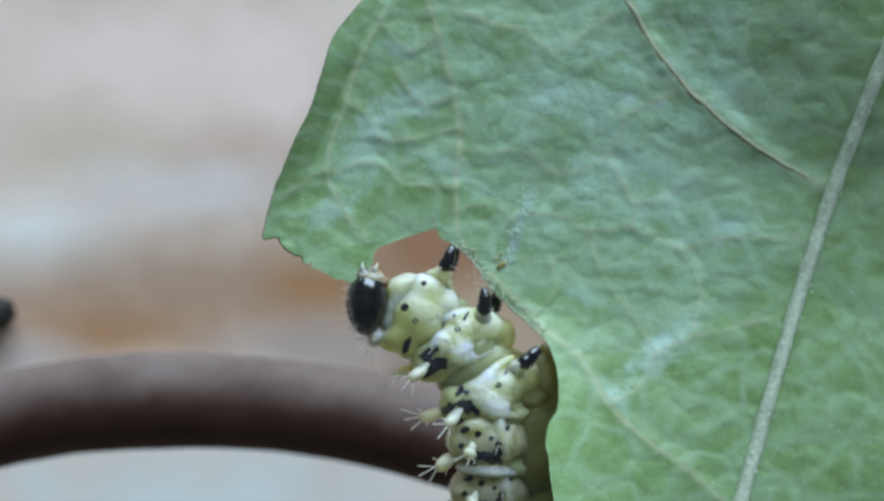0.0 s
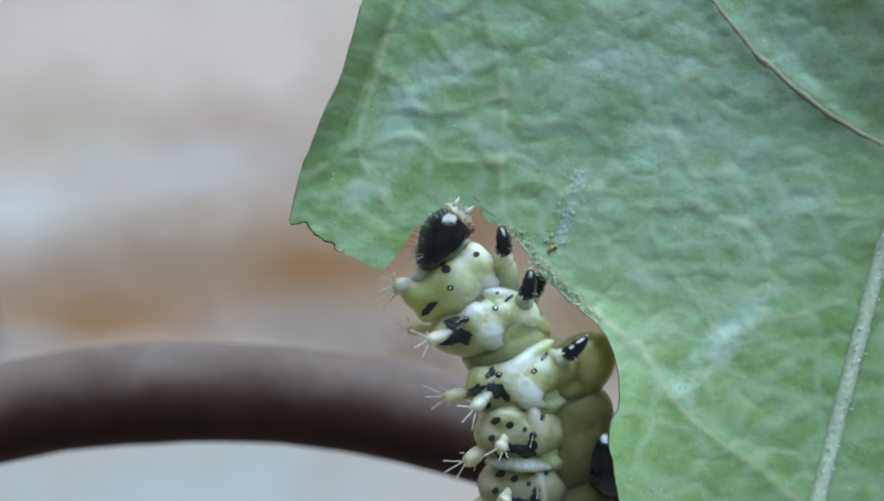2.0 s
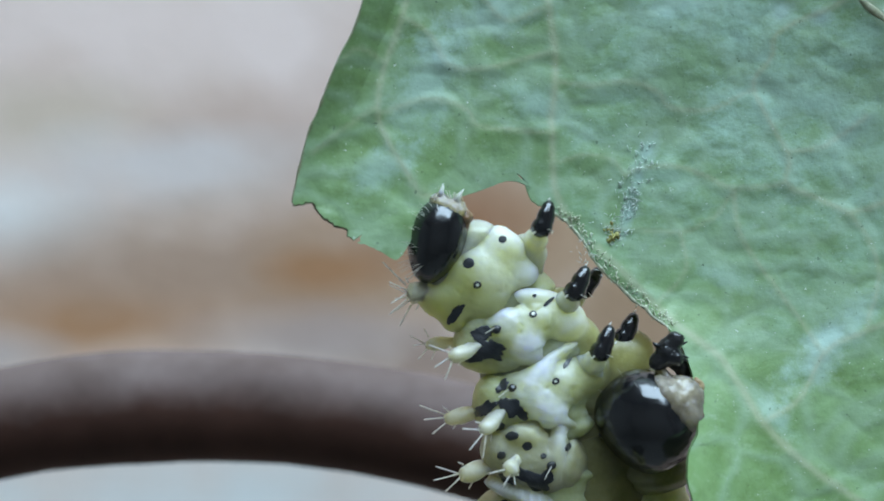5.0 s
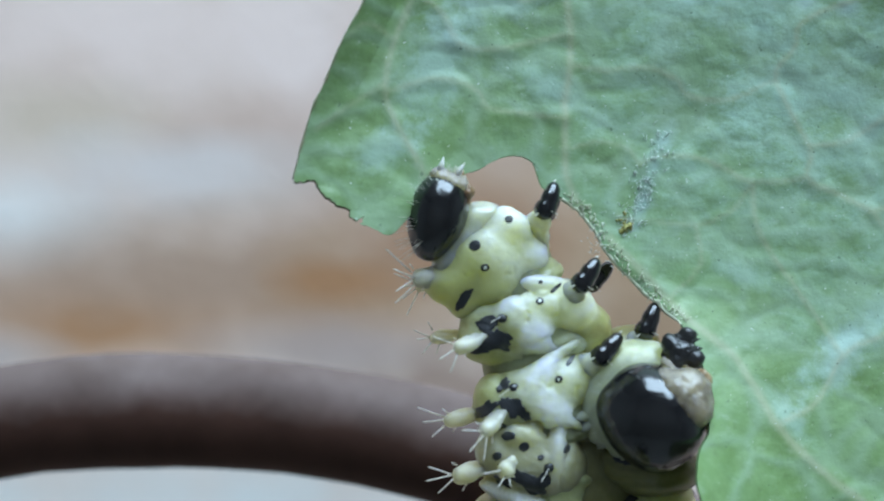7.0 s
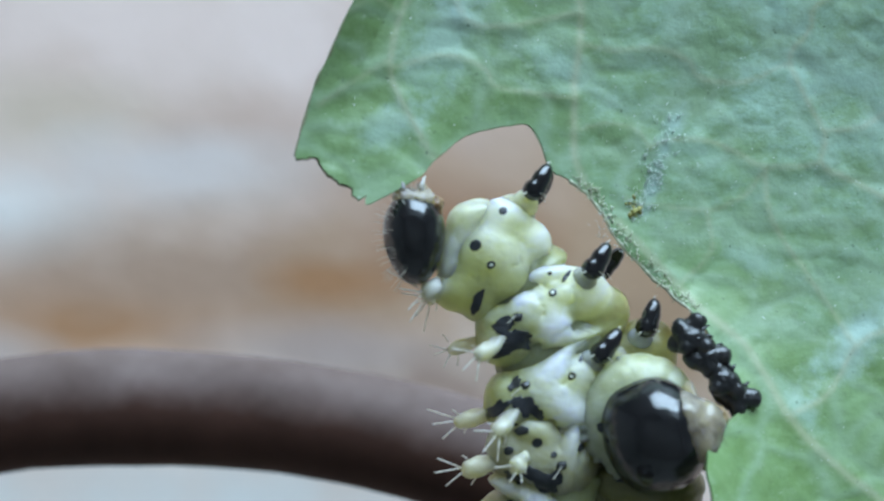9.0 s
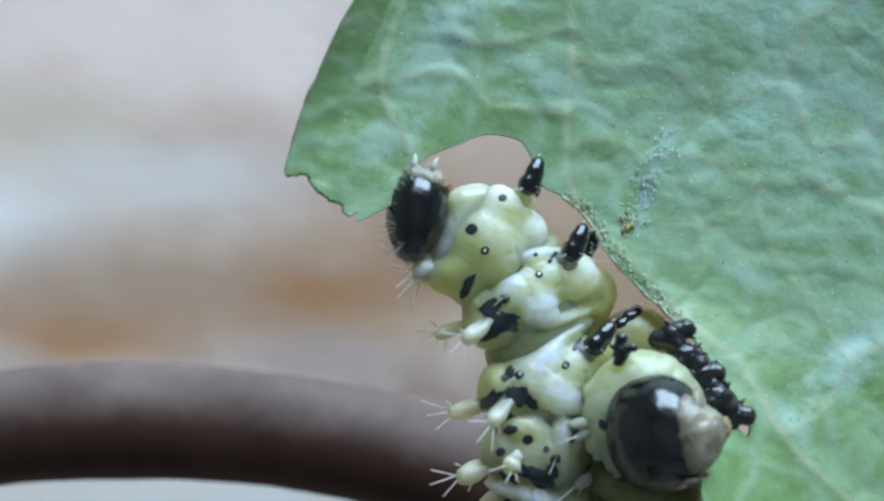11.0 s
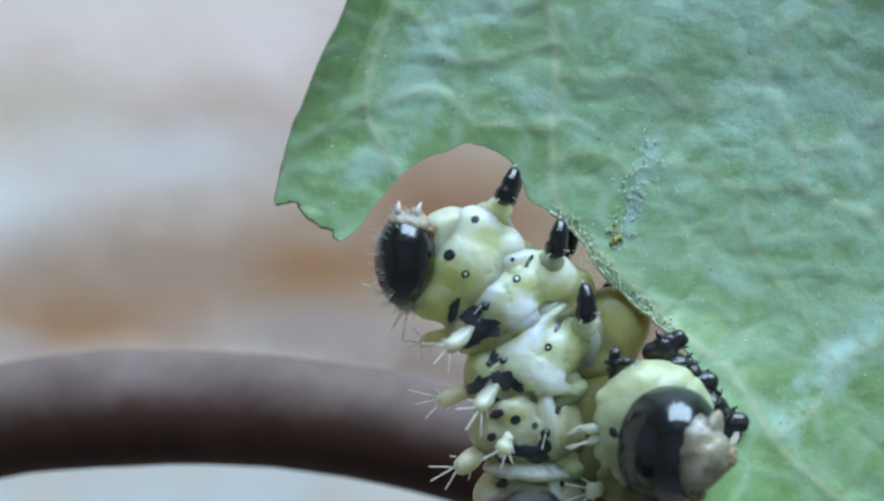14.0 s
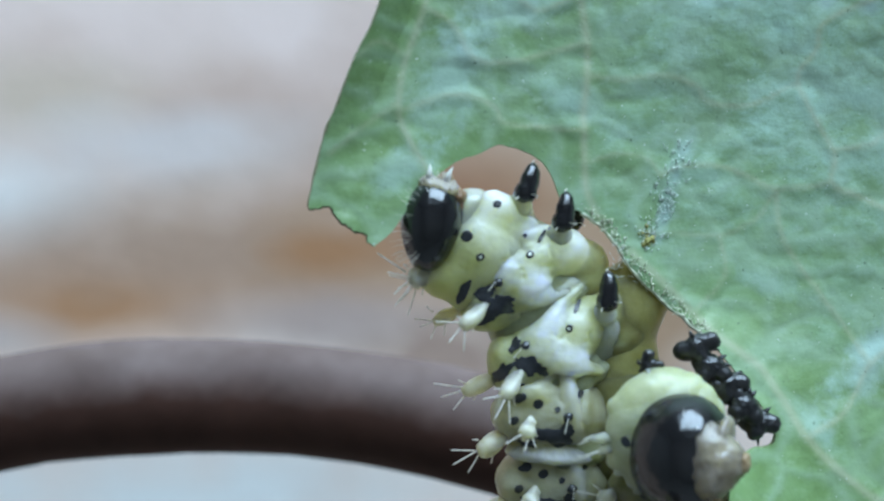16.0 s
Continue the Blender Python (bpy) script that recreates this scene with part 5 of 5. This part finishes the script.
    for name, rows in (("prothorax", prothorax), ("mesothorax", mesothorax), ("metathorax", metathorax)):
        walk(feeder[name], [(t, near(x, y, 0, a)) for t, x, y, a in rows])
    chain = ((prothorax, 66, 0.1, -0.3), (mesothorax, 46, 0.15, -0.1), (metathorax, 38, 0.2, -0.1), (belly, 14, 0.15, -0.15))
    for i in range(3):
        (one, u, ox, oy), (two, v, px, py) = chain[i], chain[i + 1]
        walk(feeder["fold_%d" % i], [(r[0], near((r[1] + ox + s[1] + px) / 2, (r[2] + oy + s[2] + py) / 2, -0.02, (r[3] + u + s[3] + v) / 2)) for r, s in zip(one, two)])
    walk(feeder["fold_3"], [(t, near(x + 0.2, y - 0.75, -0.1, 0.8 * a + 10)) for t, x, y, a in belly])
    for i, (dx, dy, share) in enumerate(((0, 0, 1.0), (0.12, -1.36, 0.6), (0.4, -2.65, 0.4), (0.8, -3.9, 0.3))):
        rows = []
        for t, x, y, a in belly:
            c, s = math.cos(radians(a * share)), math.sin(radians(a * share))
            rows.append((t, near(x + dx * c - dy * s, y + dx * s + dy * c, -0.25 * i, a * share - 4 * i)))
        walk(feeder["abdomen_%d" % i], rows)
    first = [
        (0.0, 0.525, 0.201, -23.3), (0.5, 0.548, 0.183, -30.5), (1.0, 0.579, 0.175, -22.4), (1.5, 0.629, 0.185, -23.5), (2.0, 0.797, 0.186, 1.6),
        (2.5, 0.467, 0.192, -27.5), (3.0, 0.534, 0.170, -27.1), (3.5, 0.529, 0.297, -30.4), (4.0, 0.600, 0.318, -26.2), (6.5, 0.384, 0.486, -22.1),
        (7.0, 0.401, 0.482, -24.5), (7.5, 0.481, 0.414, -9.0), (8.0, 0.483, 0.466, -9.8), (8.5, 0.452, 0.546, -10.5), (9.0, 0.049, 0.498, -33.1),
        (9.5, 0.344, 0.607, -26.1), (12.0, -0.029, 0.989, -21.4), (12.5, 0.069, 1.025, -12.9), (13.0, 0.022, 0.962, -11.3),
        (13.5, 0.052, 0.979, -9.5), (14.0, -0.108, 1.025, -25.0), (14.5, -0.302, 1.212, -22.4), (15.0, -0.347, 1.192, -22.9),
        (15.5, -0.328, 1.224, -19.4), (16.0, -0.351, 1.130, -21.9),
    ]
    second = [
        (0.0, 1.547, -0.973, -5.5), (0.5, 1.445, -0.963, -14.0), (1.0, 1.344, -0.834, -16.0), (1.5, 1.378, -0.954, -14.5),
        (2.0, 1.338, -0.873, -16.1), (2.5, 1.403, -0.979, -11.2), (3.0, 1.379, -0.929, -18.9), (3.5, 1.313, -0.961, -17.7),
        (4.0, 1.243, -0.915, -21.2), (6.5, 1.117, -0.875, -39.8), (7.0, 1.112, -0.891, -36.7), (7.5, 1.070, -0.840, -41.8),
        (8.0, 1.078, -0.834, -40.2), (8.5, 1.172, -0.865, -32.6), (9.0, 1.174, -0.922, -34.5), (9.5, 1.111, -0.872, -39.9),
        (12.0, 0.833, -0.026, -19.7), (12.5, 0.761, -0.007, -23.6), (13.0, 0.672, 0.049, -26.1), (13.5, 0.704, 0.047, -25.2),
        (14.0, 0.824, 0.028, -15.3), (14.5, 0.819, -0.045, -18.4), (15.0, 0.683, 0.057, -26.6), (15.5, 0.348, 0.698, -9.9),
        (16.0, 0.350, 0.569, -12.9),
    ]
    third = [
        (0.0, 2.628, -2.402, -46.9), (0.5, 2.641, -2.414, -37.3), (1.0, 2.533, -2.377, -54.8), (1.5, 2.467, -2.383, -53.0),
        (2.0, 2.339, -2.339, -52.9), (2.5, 2.454, -2.343, -52.8), (3.0, 2.457, -2.394, -45.9), (3.5, 1.910, -2.099, -8.7),
        (4.0, 1.763, -1.973, -11.8), (6.5, 1.484, -2.281, -44.6), (7.0, 1.501, -2.266, -44.4), (7.5, 1.466, -2.071, -17.1),
        (8.0, 1.089, -2.282, -60.9), (8.5, 1.133, -2.332, -66.0), (9.0, 1.365, -2.465, -40.7), (9.5, 1.045, -2.266, -53.4),
        (12.0, 1.536, -1.605, -26.2), (12.5, 1.256, -1.195, -16.3), (13.0, 1.311, -1.106, -7.3), (13.5, 1.284, -1.044, -0.3),
        (14.0, 1.389, -1.177, -2.4), (14.5, 1.412, -1.263, 4.9), (15.0, 1.244, -0.821, 1.9), (15.5, 1.139, -0.940, -11.3),
        (16.0, 1.166, -0.923, -7.4),
    ]
    for i, rows in enumerate((first, second, third)):
        walk(feeder["leg_%d" % i], [(t, near(x, y, 0.42, a)) for t, x, y, a in rows])
        walk(feeder["leg_%d" % (i + 3)], [(t, near(x + (0.10, 0.30, 0.92 if 4.2 < t < 10 else 0.42)[i], y + (0.0, 0.03, 0.48 if 4.2 < t < 10 else 0.04)[i], (-0.50, -0.50, 0.0 if 4.2 < t < 10 else -0.5)[i], a - (4, 14, -20 if 4.2 < t < 10 else 22)[i])) for t, x, y, a in rows])
    climb = [
        (0.0, 4.100, -6.100, -2.10, 45.0), (1.5, 3.800, -5.800, -1.80, 45.0), (2.0, 3.428, -5.169, -0.80, 45.0), (2.5, 3.339, -4.394, -0.65, 45.0),
        (3.0, 3.129, -4.089, -0.50, 45.0), (3.5, 2.855, -3.610, -0.35, 52.9), (4.0, 2.689, -3.556, -0.20, 47.7), (6.5, 2.584, -3.325, 0.45, 36.3),
        (7.0, 2.482, -3.369, 0.49, 41.4), (7.5, 2.349, -3.332, 0.53, 22.9), (8.0, 2.629, -3.285, 0.57, 27.8), (8.5, 2.296, -3.662, 0.62, 15.2),
        (9.0, 2.359, -3.886, 0.66, 20.8), (9.5, 2.665, -3.433, 0.70, 17.9), (12.0, 2.321, -3.524, 1.30, 6.0), (12.5, 2.850, -3.245, 1.34, -4.0),
        (13.0, 2.087, -3.276, 1.38, -0.8), (13.5, 2.550, -3.305, 1.41, -16.2), (14.0, 2.694, -3.429, 1.45, -4.6), (14.5, 2.810, -3.500, 1.49, -5.5),
        (15.0, 2.260, -3.245, 1.53, -19.0), (15.5, 2.844, -3.365, 1.56, -16.1), (16.0, 2.249, -3.490, 1.60, -1.2),
    ]
    walk(climber["head"], [(t, near(x, y, z, a - 90, 0, max(0.0, min(30.0, 10.0 * (t - 9.2))))) for t, x, y, z, a in climb])
    drift = [(t, max(0.0, min(1.0, (t - 3.5) / 3.0))) for t, *_ in climb]
    walk(climber["prothorax"], [(t, near(x - 0.06 - 0.06 * k, y - 0.30 + 0.55 * k, z - 0.85 + 0.45 * k, 0.3 * a)) for (t, x, y, z, a), (_, k) in zip(climb, drift)])
    for i in range(4):
        walk(climber["segment_%d" % i], [(t, near(x - 0.05 * i + (2.65 - x) * min(1, 0.3 * i), y - 0.9 - 0.85 * i + (-3.5 - y) * min(1, 0.3 * i), z - 1.1 - 0.35 * i, 4 * i)) for t, x, y, z, a in climb])
    grips = (((1.80, -2.00, 1.1, 35), (2.2, -2.4, -0.9)), ((2.84, -1.76, 0.50, -40), (3.02, -2.06, 0.45)), ((3.06, -2.12, 0.55, -100), (3.5, -2.3, -0.1)),
             ((3.36, -2.46, 0.55, -60), (3.8, -2.5, 0.0)), ((3.66, -2.84, 0.62, -115), (4.1, -2.8, 0.0)), ((3.92, -3.16, 0.55, -75), (4.4, -3.2, 0.0)))
    for i, ((x, y, z, a), (u, v, w)) in enumerate(grips):
        begin, hold = ((10.0, 10.5), (8.9, 9.4), (4.6, 6.3), (8.1, 8.4), (8.2, 8.5), (8.6, 9.0))[i]
        walk(climber["leg_%d" % i], [(0.0, near(5.0, -4.8 - 0.2 * i, -2.0, a + 60)), (2.5, near(4.6, -4.4 - 0.2 * i, -1.8, a + 50)), (4.5, near(u, v, w, a + 30)), (begin, near(u, v, w, a + 30)),
                                     (hold, near(x - 0.02, y - 0.03, z, a + 8)), (12.0, near(x, y, z, a)), (14.0, near(x + 0.04, y - 0.02, z, a + 4)), (16.0, near(x, y, z, a - 3))])
    rise = [(0.0, 0.42, -7.88, 2.3), (12.6, 0.82, -7.95, 2.3), (13.1, 0.63, -6.39, 2.3), (13.5, 0.40, -4.72, 2.3), (14.0, -0.10, -4.98, 2.3), (14.3, -0.13, -6.25, 2.3), (14.8, 0.05, -7.90, 2.3), (16.0, 0.42, -8.09, 2.3)]
    walk(passer["head"], [(t, near(x, y, z, -150)) for t, x, y, z in rise])
    walk(passer["prothorax"], [(t, near(x - 0.0, y - 1.0, z - 0.9, 0)) for t, x, y, z in rise])
    for i in range(4):
        walk(passer["segment_%d" % i], [(t, near(x + 0.1 * i, y - 1.5 - 0.8 * i, z - 1.3 - 0.6 * i, 0)) for t, x, y, z in rise])
    times = [r[0] for r in head_rows]
    for bit, x, y, z, when in MORSELS:
        when += 0.15 if when % 0.5 < 0.13 else 0.0
        rest = near(0, 0, 0)
        rows = [(0.0, rest)] + ([(when - 0.1, rest)] if when > 0.3 else [])
        mouth = [float(np.interp(when, times, [r[k] for r in head_rows])) for k in (1, 2)]
        rows += [(when, near(mouth[0] - x, mouth[1] - y, -z))]
        rows += [(t, near(hx - x, hy - y, -z)) for t, hx, hy, _ in head_rows if t > when + 0.08]
        walk(bit, rows)
    for bit, x, y, z, when in NIBBLES:
        when += 0.15 if when % 0.5 < 0.13 else 0.0
        at = [float(np.interp(when, [r[0] for r in climb], [r[k] for r in climb])) for k in (1, 2, 3)]
        rows = [(0.0, near(0, 0, 0)), (when - 0.1, near(0, 0, 0)), (when, near(at[0] - x, at[1] - y, at[2] - z))]
        rows += [(r[0], near(r[1] - x, r[2] - y, r[3] - z)) for r in climb if r[0] > when + 0.08]
        walk(bit, rows)


motions()
